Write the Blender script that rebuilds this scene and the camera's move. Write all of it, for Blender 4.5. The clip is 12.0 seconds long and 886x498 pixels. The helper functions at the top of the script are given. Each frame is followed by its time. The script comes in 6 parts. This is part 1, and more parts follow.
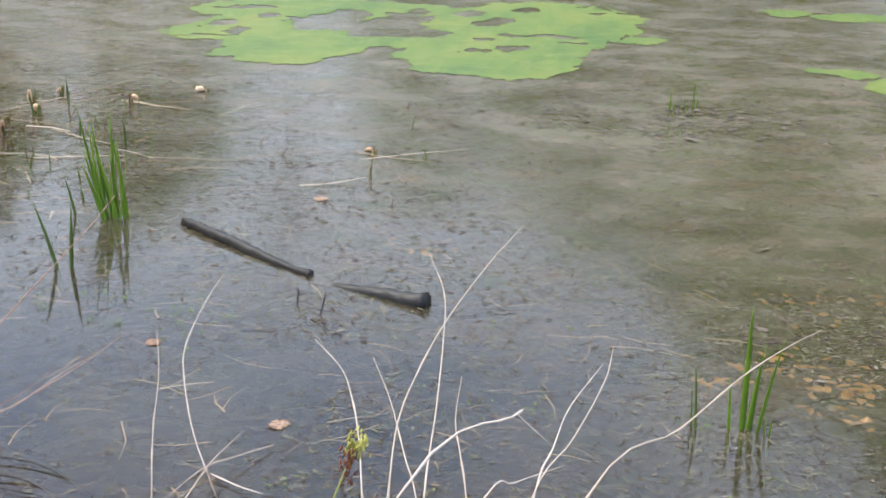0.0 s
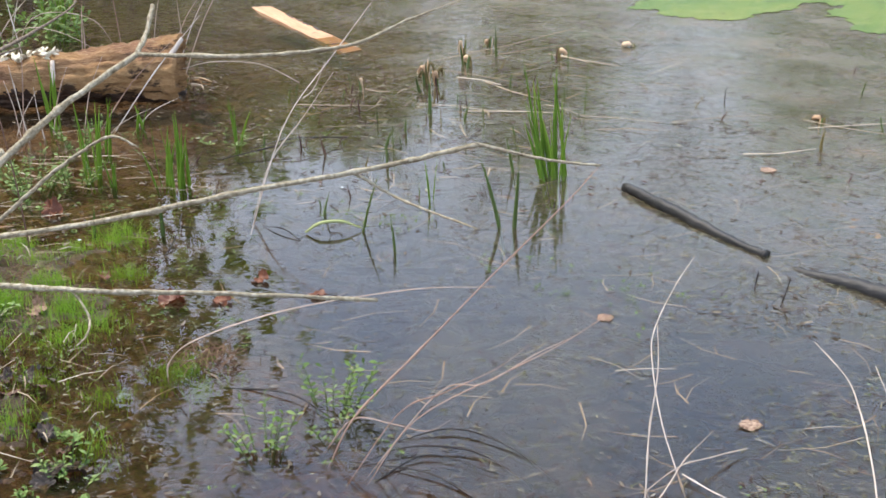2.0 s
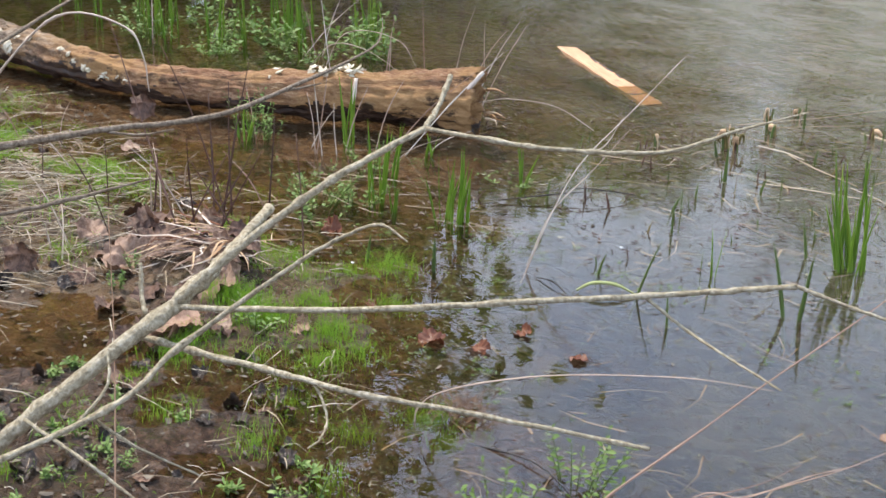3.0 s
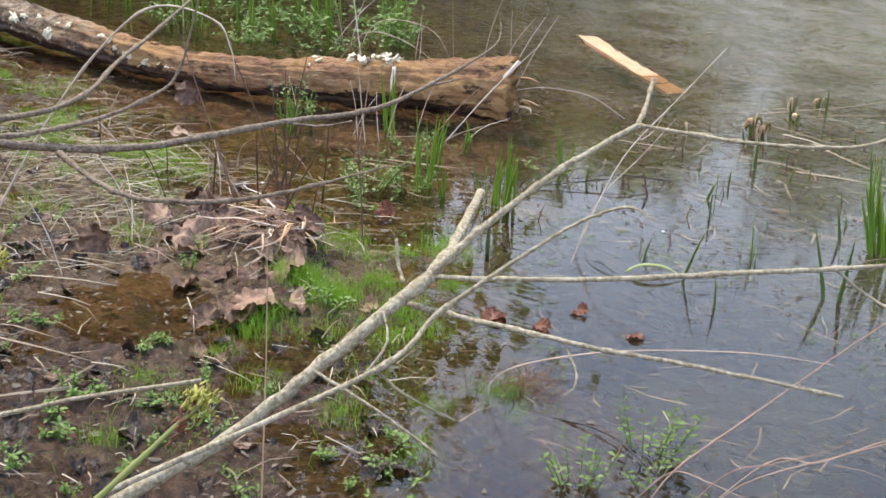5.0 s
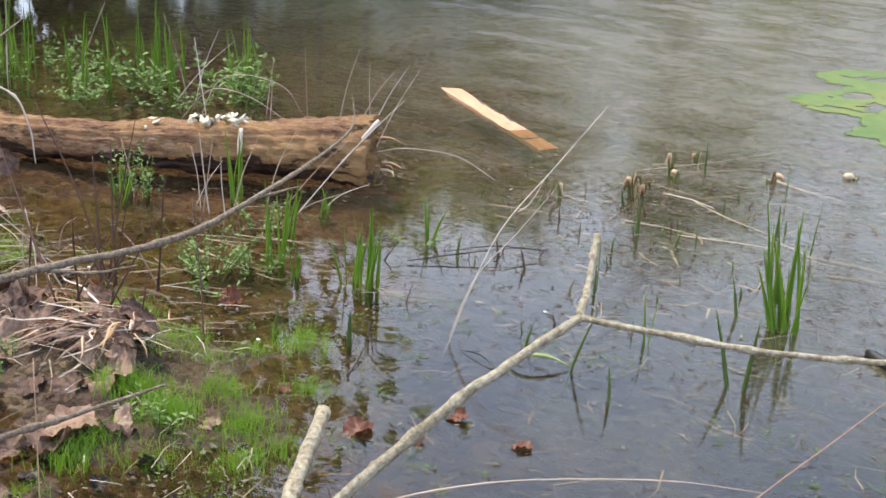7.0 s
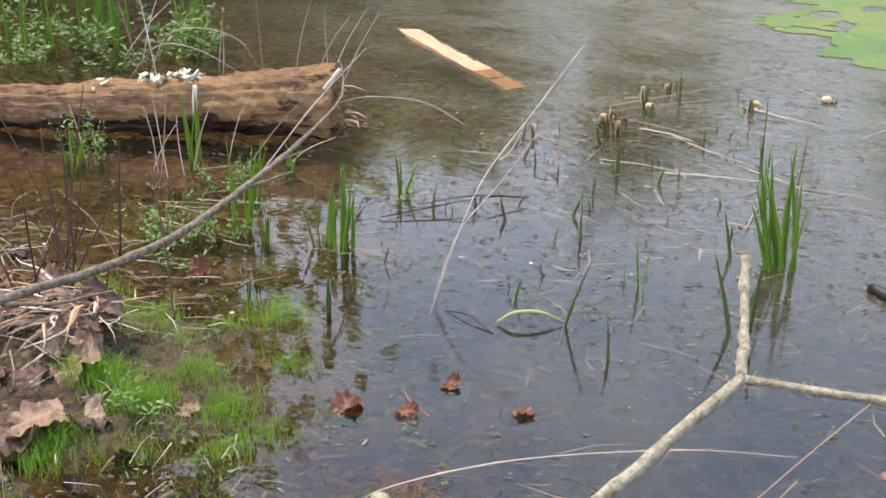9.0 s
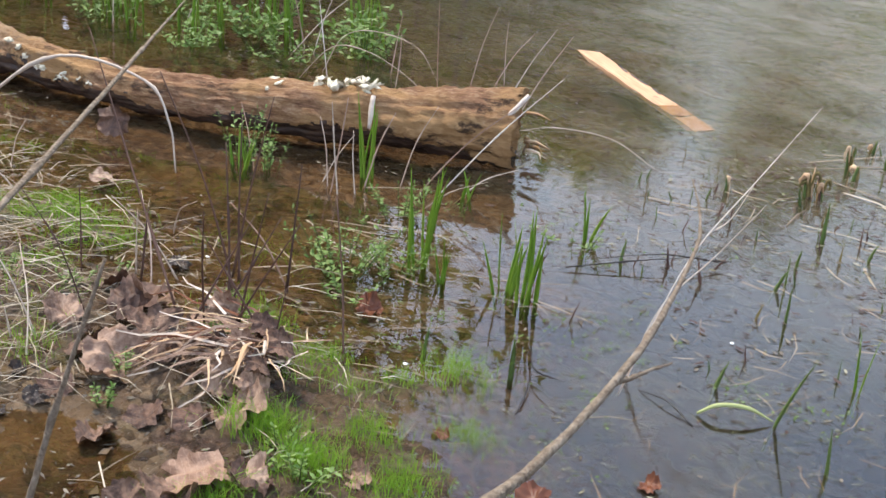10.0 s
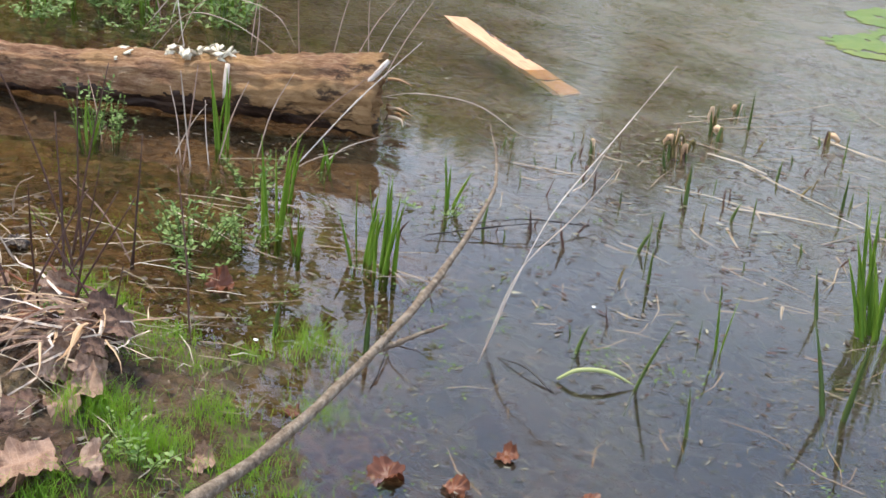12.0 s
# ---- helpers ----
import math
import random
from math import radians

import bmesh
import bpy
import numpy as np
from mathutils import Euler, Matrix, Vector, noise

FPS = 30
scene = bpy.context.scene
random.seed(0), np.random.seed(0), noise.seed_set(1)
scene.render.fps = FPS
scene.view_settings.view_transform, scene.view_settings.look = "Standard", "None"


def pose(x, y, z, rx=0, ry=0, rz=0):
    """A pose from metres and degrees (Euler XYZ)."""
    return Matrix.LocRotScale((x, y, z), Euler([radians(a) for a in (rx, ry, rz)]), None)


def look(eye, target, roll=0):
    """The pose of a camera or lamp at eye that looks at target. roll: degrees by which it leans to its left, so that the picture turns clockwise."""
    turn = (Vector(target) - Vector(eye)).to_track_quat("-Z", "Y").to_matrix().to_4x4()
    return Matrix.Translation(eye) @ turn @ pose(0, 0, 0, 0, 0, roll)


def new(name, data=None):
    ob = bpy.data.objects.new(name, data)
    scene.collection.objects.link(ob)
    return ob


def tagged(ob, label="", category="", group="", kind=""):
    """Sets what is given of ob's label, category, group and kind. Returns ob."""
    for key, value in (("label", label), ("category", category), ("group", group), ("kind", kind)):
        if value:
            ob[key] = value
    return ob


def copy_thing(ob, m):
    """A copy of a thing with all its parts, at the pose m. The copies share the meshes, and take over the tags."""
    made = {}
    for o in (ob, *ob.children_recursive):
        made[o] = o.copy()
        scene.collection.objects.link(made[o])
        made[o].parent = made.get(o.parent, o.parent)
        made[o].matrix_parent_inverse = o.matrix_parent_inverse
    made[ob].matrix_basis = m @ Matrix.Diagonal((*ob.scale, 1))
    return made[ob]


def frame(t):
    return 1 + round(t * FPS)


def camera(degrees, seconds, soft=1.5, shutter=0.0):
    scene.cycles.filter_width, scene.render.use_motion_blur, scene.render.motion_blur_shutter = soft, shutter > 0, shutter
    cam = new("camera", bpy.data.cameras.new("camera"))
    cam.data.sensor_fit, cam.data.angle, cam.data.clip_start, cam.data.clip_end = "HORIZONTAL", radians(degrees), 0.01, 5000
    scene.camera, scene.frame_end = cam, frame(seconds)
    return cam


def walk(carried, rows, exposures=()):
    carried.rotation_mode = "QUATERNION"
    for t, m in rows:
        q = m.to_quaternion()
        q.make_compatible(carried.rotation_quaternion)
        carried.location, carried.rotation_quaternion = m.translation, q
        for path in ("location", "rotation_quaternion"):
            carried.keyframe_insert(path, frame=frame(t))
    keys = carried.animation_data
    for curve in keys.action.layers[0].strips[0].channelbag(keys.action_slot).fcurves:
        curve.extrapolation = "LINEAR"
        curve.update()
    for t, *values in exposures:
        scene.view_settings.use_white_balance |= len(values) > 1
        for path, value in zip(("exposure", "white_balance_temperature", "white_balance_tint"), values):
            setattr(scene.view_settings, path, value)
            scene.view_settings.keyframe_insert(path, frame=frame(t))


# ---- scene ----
cam = camera(38.5, 12.0)
PATH = [
    (0, (0.493, 0.125, 1.57), (0.129, 1.971, 0.894), 0.4),
    (0.5, (0.333, 0.153, 1.564), (-0.143, 1.975, 0.892), -0.1),
    (1, (0.242, 0.153, 1.582), (-0.324, 1.931, 0.864), 0.1),
    (1.5, (0.199, 0.171, 1.579), (-0.489, 1.907, 0.863), -0.1),
    (2, (0.133, 0.275, 1.557), (-0.754, 1.906, 0.813), -1.8),
    (2.5, (0.068, 0.412, 1.573), (-1.059, 1.901, 0.859), -0.4),
    (3, (0.026, 0.412, 1.573), (-1.218, 1.816, 0.878), 2.3),
    (3.2, (0.012, 0.353, 1.575), (-1.252, 1.753, 0.909), 2.2),
    (4.8, (-0.006, 0.11, 1.623), (-1.23, 1.517, 0.9), 2.7),
    (5, (-0.03, 0.115, 1.624), (-1.251, 1.528, 0.908), 2.8),
    (5.5, (-0.099, 0.159, 1.605), (-1.351, 1.545, 0.89), 3.1),
    (6, (-0.215, 0.287, 1.591), (-1.434, 1.713, 0.897), 2.0),
    (6.5, (-0.312, 0.447, 1.577), (-1.49, 1.907, 0.884), 0.1),
    (7, (-0.383, 0.566, 1.571), (-1.454, 2.127, 0.928), 3.3),
    (7.2, (-0.396, 0.597, 1.559), (-1.433, 2.166, 0.879), 4.3),
    (8.8, (-0.485, 0.655, 1.555), (-1.419, 2.276, 0.850), 2.8),
    (9, (-0.573, 0.718, 1.545), (-1.567, 2.291, 0.812), 0.7),
    (9.5, (-0.900, 0.891, 1.527), (-2.015, 2.335, 0.707), 1.9),
    (10, (-0.997, 0.899, 1.561), (-2.13, 2.368, 0.814), 5.5),
    (10.5, (-0.937, 0.94, 1.554), (-1.951, 2.478, 0.777), 4.9),
    (11, (-0.903, 0.935, 1.534), (-1.987, 2.415, 0.738), 3.9),
    (11.5, (-0.86, 0.981, 1.558), (-1.947, 2.486, 0.813), 5.3),
    (12, (-0.979, 1.045, 1.511), (-1.962, 2.608, 0.742), 5.9),
]
walk(cam, [(t, look(eye, target, roll)) for t, eye, target, roll in PATH], exposures=[(0.0, 0.38), (12.0, 0.38)])

# ---- world and light: a bright, thinly clouded spring sky ----
SUN_HEIGHT, SUN_TURN = 60.0, 282.0
world = bpy.data.worlds.new("sky")
world.use_nodes = True
scene.world = world
wn = world.node_tree.nodes
sky = wn.new("ShaderNodeTexSky")
sky.sky_type = "NISHITA"
sky.sun_disc = False
sky.sun_elevation, sky.sun_rotation = radians(SUN_HEIGHT), radians(SUN_TURN)
sky.air_density, sky.dust_density, sky.ozone_density = 1.0, 3.0, 1.0
veil = wn.new("ShaderNodeMix")
veil.data_type = "RGBA"
veil.inputs[0].default_value = 0.6
cloud = wn.new("ShaderNodeTexNoise")
cloud.inputs["Scale"].default_value, cloud.inputs["Detail"].default_value = 5.0, 5.0
thin = wn.new("ShaderNodeMix")
thin.data_type = "RGBA"
thin.inputs[6].default_value, thin.inputs[7].default_value = (4.5, 7.6, 14.2, 1.0), (12.1, 13.8, 16.8, 1.0)
soft = wn.new("ShaderNodeMapRange")
soft.inputs[1].default_value, soft.inputs[2].default_value = 0.36, 0.64
world.node_tree.links.new(cloud.outputs[0], soft.inputs[0])
aim = wn.new("ShaderNodeTexCoord")
height = wn.new("ShaderNodeSeparateXYZ")
world.node_tree.links.new(aim.outputs["Generated"], height.inputs[0])
low_haze = wn.new("ShaderNodeMapRange")
low_haze.inputs[1].default_value, low_haze.inputs[2].default_value = 0.54, 0.33
world.node_tree.links.new(height.outputs[2], low_haze.inputs[0])
bright = wn.new("ShaderNodeMath")
bright.operation = "MAXIMUM"
world.node_tree.links.new(soft.outputs[0], bright.inputs[0])
world.node_tree.links.new(low_haze.outputs[0], bright.inputs[1])
world.node_tree.links.new(bright.outputs[0], thin.inputs[0])
world.node_tree.links.new(thin.outputs[2], veil.inputs[7])
world.node_tree.links.new(sky.outputs[0], veil.inputs[6])
world.node_tree.links.new(veil.outputs[2], wn["Background"].inputs[0])
wn["Background"].inputs[1].default_value = 0.15
sun_data = bpy.data.lights.new("sun", "SUN")
sun_data.energy, sun_data.angle, sun_data.color = 4.3, radians(4), (1.0, 0.92, 0.80)
sun = new("sun", sun_data)
a, e = radians(SUN_TURN), radians(SUN_HEIGHT)
sun.matrix_world = look((0, 0, 0), (-math.sin(a) * math.cos(e), -math.cos(a) * math.cos(e), -math.sin(e)))
sun.location = (0, -5, 20)


# ---- materials ----
def material(name, build):
    m = bpy.data.materials.new(name)
    m.use_nodes = True
    nt = m.node_tree
    nt.nodes.clear()
    out = nt.nodes.new("ShaderNodeOutputMaterial")
    nt.links.new(build(nt), out.inputs[0])
    return m


def node(nt, kind, links=(), **values):
    n = nt.nodes.new(kind)
    for key, v in values.items():
        n.inputs[key.replace("_", " ")].default_value = v
    for key, v in links:
        nt.links.new(v, n.inputs[key])
    return n


def noise_tex(nt, scale, detail=4.0, vector=None, rough=0.55):
    n = node(nt, "ShaderNodeTexNoise", Scale=scale, Detail=detail, Roughness=rough)
    if vector is not None:
        nt.links.new(vector, n.inputs["Vector"])
    return n


def ramp(nt, fac, stops):
    r = nt.nodes.new("ShaderNodeValToRGB")
    el = r.color_ramp.elements
    while len(el) < len(stops):
        el.new(0.5)
    for e1, (p, c) in zip(el, stops):
        e1.position, e1.color = p, (*c, 1.0)
    nt.links.new(fac, r.inputs[0])
    return r


def mix_color(nt, fac, a1, b1, mode="MIX"):
    m = nt.nodes.new("ShaderNodeMix")
    m.data_type, m.blend_type = "RGBA", mode
    for i, v in ((0, fac), (6, a1), (7, b1)):
        if isinstance(v, (int, float)):
            m.inputs[i].default_value = v
        elif isinstance(v, tuple):
            m.inputs[i].default_value = (*v, 1.0)
        else:
            nt.links.new(v, m.inputs[i])
    return m.outputs[2]


def coords(nt, scale=(1, 1, 1), which="Object", rot=(0, 0, 0)):
    c = nt.nodes.new("ShaderNodeTexCoord")
    mp = nt.nodes.new("ShaderNodeMapping")
    mp.inputs["Scale"].default_value = scale
    mp.inputs["Rotation"].default_value = rot
    nt.links.new(c.outputs[which], mp.inputs[0])
    return mp.outputs[0]


def world_coords(nt, scale=(1, 1, 1)):
    g = nt.nodes.new("ShaderNodeNewGeometry")
    mp = nt.nodes.new("ShaderNodeMapping")
    mp.inputs["Scale"].default_value = scale
    nt.links.new(g.outputs["Position"], mp.inputs[0])
    return mp.outputs[0]


def principled(nt, color, rough=0.7, bump=None, strength=0.3, distance=0.01, spec=0.4, trans=0.0):
    p = nt.nodes.new("ShaderNodeBsdfPrincipled")
    p.inputs["Specular IOR Level"].default_value = spec
    for key, v in (("Base Color", color), ("Roughness", rough)):
        if isinstance(v, tuple):
            p.inputs[key].default_value = (*v, 1.0)
        elif isinstance(v, (int, float)):
            p.inputs[key].default_value = v
        else:
            nt.links.new(v, p.inputs[key])
    if bump is not None:
        b = node(nt, "ShaderNodeBump", Strength=strength, Distance=distance)
        nt.links.new(bump, b.inputs["Height"])
        nt.links.new(b.outputs[0], p.inputs["Normal"])
    if trans > 0:
        tr = nt.nodes.new("ShaderNodeBsdfTranslucent")
        if isinstance(color, tuple):
            tr.inputs[0].default_value = (*color, 1.0)
        else:
            nt.links.new(color, tr.inputs[0])
        mx = nt.nodes.new("ShaderNodeMixShader")
        mx.inputs[0].default_value = trans
        nt.links.new(p.outputs[0], mx.inputs[1])
        nt.links.new(tr.outputs[0], mx.inputs[2])
        return mx.outputs[0]
    return p.outputs[0]


def random_of(nt, island=False):
    if island:
        return nt.nodes.new("ShaderNodeNewGeometry").outputs["Random Per Island"]
    return nt.nodes.new("ShaderNodeObjectInfo").outputs["Random"]


def plant(name, dark, mid, light, tip=None, island=True, trans=0.3, rough=0.5, scale=40):
    """Leaf-like matter: a hue for each piece, fine streaks over it."""
    def build(nt):
        base = ramp(nt, random_of(nt, island), [(0.0, dark), (0.5, mid), (1.0, light)]).outputs[0]
        n = noise_tex(nt, scale, 3, world_coords(nt, (1, 1, 0.25)))
        c = mix_color(nt, n.outputs[0], base, tip or mid)
        return principled(nt, c, rough, n.outputs[0], 0.2, 0.003, 0.35, trans)
    return material(name, build)


def wood(name, dark, mid, light, along=(1, 1, 1), scale=30, rough=0.8, spots=None, bump=0.6, turn=0.0):
    def build(nt):
        stretch = nt.nodes.new("ShaderNodeMapping")
        stretch.inputs["Scale"].default_value = along
        nt.links.new(coords(nt, (1, 1, 1), "Object", (0, 0, radians(turn))), stretch.inputs[0])
        v = stretch.outputs[0]
        n = noise_tex(nt, scale, 6, v, 0.65)
        n2 = noise_tex(nt, scale * 0.22, 3, coords(nt))
        c = ramp(nt, n.outputs[0], [(0.3, dark), (0.52, mid), (0.72, light)]).outputs[0]
        c = mix_color(nt, ramp(nt, n2.outputs[0], [(0.46, (0, 0, 0)), (0.64, (0.9, 0.9, 0.9))]).outputs[0], c, spots or mid)
        return principled(nt, c, rough, n.outputs[0], bump, 0.006, 0.3)
    return material(name, build)


def dead_leaf(name, dark, mid, light, trans, rough=0.6):
    """Withered leaf: a tone for each leaf, blotches, fine veins and dark decay at the rim."""
    def build(nt):
        base = ramp(nt, random_of(nt), [(0.0, mid), (0.55, light), (1.0, mid)]).outputs[0]
        v = coords(nt)
        blot = noise_tex(nt, 5, 6, v, 0.65)
        c = mix_color(nt, ramp(nt, blot.outputs[0], [(0.42, (0, 0, 0)), (0.60, (0.85, 0.85, 0.85))]).outputs[0], base, dark)
        vein = node(nt, "ShaderNodeTexWave", [("Vector", v)], Scale=5.0, Distortion=5.0, Detail=3.0)
        c = mix_color(nt, ramp(nt, vein.outputs[0], [(0.90, (0, 0, 0)), (0.99, (0.22, 0.22, 0.22))]).outputs[0], c, light)
        return principled(nt, c, rough, blot.outputs[0], 0.6, 0.02, 0.4, trans)
    return material(name, build)


def twig_bark(name, dark, mid, light, lichen):
    """Thin bark: fine grain, darker rings and weathered bands, scabs of pale lichen."""
    def build(nt):
        grain = noise_tex(nt, 210, 6, coords(nt), 0.7)
        band = noise_tex(nt, 34, 6, coords(nt), 0.7)
        scab = noise_tex(nt, 75, 5, coords(nt), 0.65)
        c = ramp(nt, grain.outputs[0], [(0.32, dark), (0.52, mid), (0.70, light)]).outputs[0]
        c = mix_color(nt, ramp(nt, band.outputs[0], [(0.36, (0.45, 0.45, 0.45)), (0.50, (0, 0, 0))]).outputs[0], c, dark)
        c = mix_color(nt, ramp(nt, scab.outputs[0], [(0.53, (0, 0, 0)), (0.63, (0.55, 0.55, 0.55))]).outputs[0], c, lichen)
        h = node(nt, "ShaderNodeMath", [(0, grain.outputs[0]), (1, scab.outputs[0])])
        return principled(nt, c, 0.85, h.outputs[0], 0.9, 0.004, 0.25)
    return material(name, build)


def water_build(nt):
    v = world_coords(nt)
    small = noise_tex(nt, 21, 2, world_coords(nt, (1, 1.2, 1)), 0.5)
    big = noise_tex(nt, 1.1, 2, v)
    h = node(nt, "ShaderNodeMath", [(0, big.outputs[0]), (2, small.outputs[0])])
    h.operation, h.inputs[1].default_value = "MULTIPLY_ADD", 0.5
    bump = node(nt, "ShaderNodeBump", [("Height", h.outputs[0])], Strength=0.013, Distance=0.02)
    fr = node(nt, "ShaderNodeFresnel", [("Normal", bump.outputs[0])], IOR=1.47)
    clear = node(nt, "ShaderNodeBsdfTransparent", Color=(0.95, 0.85, 0.69, 1))
    tone = noise_tex(nt, 3.4, 7, world_coords(nt, (1, 1.7, 1)), 0.72)
    hue = ramp(nt, tone.outputs[0], [(0.34, (0.105, 0.116, 0.045)), (0.44, (0.146, 0.133, 0.078)), (0.56, (0.176, 0.152, 0.105)), (0.66, (0.220, 0.152, 0.086))])
    murk = node(nt, "ShaderNodeBsdfDiffuse", [("Color", hue.outputs[0])])
    # a thin film of scum: torn patches, streaks and specks
    patch = noise_tex(nt, 1.7, 6, world_coords(nt, (1, 1.5, 1)), 0.68)
    speck = noise_tex(nt, 30, 8, world_coords(nt, (1, 2.6, 1)), 0.82)
    both = node(nt, "ShaderNodeMath", [(0, patch.outputs[0]), (1, speck.outputs[0])])
    both.operation = "MULTIPLY"
    # the scum thickens towards the middle of the pond
    place = nt.nodes.new("ShaderNodeSeparateXYZ")
    nt.links.new(v, place.inputs[0])
    out_x = node(nt, "ShaderNodeMath", [(0, place.outputs[0])])
    out_x.operation, out_x.inputs[1].default_value = "MULTIPLY", 0.55
    out_y = node(nt, "ShaderNodeMath", [(0, place.outputs[1]), (1, out_x.outputs[0])])
    reach = nt.nodes.new("ShaderNodeMapRange")
    reach.inputs[1].default_value, reach.inputs[2].default_value, reach.inputs[3].default_value, reach.inputs[4].default_value = 2.2, 6.2, 0.05, 1.0
    nt.links.new(out_y.outputs[0], reach.inputs[0])
    thick = ramp(nt, both.outputs[0], [(0.17, (0.36, 0.36, 0.36)), (0.26, (0.56, 0.56, 0.56)), (0.36, (0.84, 0.84, 0.84))])
    film_fac = node(nt, "ShaderNodeMath", [(0, thick.outputs[0]), (1, reach.outputs[0])])
    film_fac.operation = "MULTIPLY"
    body = node(nt, "ShaderNodeMixShader", [(0, film_fac.outputs[0]), (1, clear.outputs[0]), (2, murk.outputs[0])])
    haze = node(nt, "ShaderNodeMath", [(0, film_fac.outputs[0])])
    haze.operation, haze.inputs[1].default_value, haze.inputs[2].default_value = "MULTIPLY_ADD", 0.46, 0.0
    gloss = node(nt, "ShaderNodeBsdfGlossy", [("Normal", bump.outputs[0]), ("Roughness", haze.outputs[0])], Color=(1, 1, 1, 1))
    # scum lying on the surface dulls its mirror
    bare = node(nt, "ShaderNodeMath", [(0, film_fac.outputs[0])])
    bare.operation, bare.inputs[1].default_value, bare.inputs[2].default_value = "MULTIPLY_ADD", -0.82, 1.0
    shine = node(nt, "ShaderNodeMath", [(0, fr.outputs[0]), (1, bare.outputs[0])])
    shine.operation = "MULTIPLY"
    return node(nt, "ShaderNodeMixShader", [(0, shine.outputs[0]), (1, body.outputs[0]), (2, gloss.outputs[0])]).outputs[0]


def mud_build(nt):
    v = world_coords(nt)
    fine = noise_tex(nt, 34, 9, v, 0.75)
    mid = noise_tex(nt, 2.6, 5, v, 0.6)
    spot = nt.nodes.new("ShaderNodeSeparateXYZ")
    nt.links.new(v, spot.inputs[0])

    def span(out, a1, b1, low=0.0, high=1.0):
        m = nt.nodes.new("ShaderNodeMapRange")
        for k, value in enumerate((a1, b1, low, high)):
            m.inputs[k + 1].default_value = value
        nt.links.new(out, m.inputs[0])
        return m.outputs[0]

    def times(*factors):
        out = factors[0]
        for f1 in factors[1:]:
            m = node(nt, "ShaderNodeMath", [(0, out), (1, f1)])
            m.operation = "MULTIPLY"
            out = m.outputs[0]
        return out
    # black peat near the path and out in the pond, a tan leaf bed beside the log
    inland = span(spot.outputs[0], -2.45, -3.0, 0.06, 1.0)
    outer = times(span(spot.outputs[1], 1.85, 2.3, 0.12, 1.0), inland)
    litter = node(nt, "ShaderNodeTexVoronoi", [("Vector", world_coords(nt, (1, 1.5, 1)))], Scale=26.0)
    c = ramp(nt, fine.outputs[0], [(0.34, (0.020, 0.011, 0.007)), (0.5, (0.086, 0.047, 0.029)), (0.66, (0.225, 0.135, 0.086))]).outputs[0]
    tan = mix_color(nt, fine.outputs[0], (0.105, 0.063, 0.033), (0.37, 0.240, 0.135))
    c = mix_color(nt, times(outer, ramp(nt, mid.outputs[0], [(0.44, (0, 0, 0)), (0.60, (0.9, 0.9, 0.9))]).outputs[0]), c, tan)
    leafy = ramp(nt, litter.outputs["Color"], [(0.2, (0.04, 0.025, 0.015)), (0.5, (0.16, 0.10, 0.052)), (0.8, (0.31, 0.21, 0.12))]).outputs[0]
    c = mix_color(nt, times(outer, ramp(nt, noise_tex(nt, 6, 4, v).outputs[0], [(0.45, (0, 0, 0)), (0.6, (0.8, 0.8, 0.8))]).outputs[0]), c, leafy)
    # moss grows only clear of the water
    dry = span(spot.outputs[2], -0.004, 0.012)
    moss = mix_color(nt, fine.outputs[0], (0.055, 0.10, 0.014), (0.17, 0.21, 0.035))
    dry = times(dry, span(spot.outputs[1], 2.1, 2.7, 0.1, 1.0))
    c = mix_color(nt, times(dry, ramp(nt, noise_tex(nt, 1.9, 6, world_coords(nt, (1, 1, 4)), 0.7).outputs[0], [(0.55, (0, 0, 0)), (0.66, (0.5, 0.5, 0.5))]).outputs[0]), c, moss)
    # fine silt on the open bed, darkened by depth for light the water absorbs
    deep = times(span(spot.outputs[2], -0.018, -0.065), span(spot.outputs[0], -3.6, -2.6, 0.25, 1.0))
    murk = mix_color(nt, fine.outputs[0], (0.008, 0.008, 0.010), (0.042, 0.034, 0.033))
    c = mix_color(nt, deep, c, murk)
    clod = noise_tex(nt, 13, 6, v, 0.65)
    wet = ramp(nt, clod.outputs[0], [(0.42, (0.08, 0.08, 0.08)), (0.56, (0.40, 0.40, 0.40))]).outputs[0]
    relief = node(nt, "ShaderNodeMath", [(0, clod.outputs[0]), (2, fine.outputs[0])])
    relief.operation, relief.inputs[1].default_value = "MULTIPLY_ADD", 2.2
    return principled(nt, c, wet, relief.outputs[0], 1.0, 0.035, 0.5)


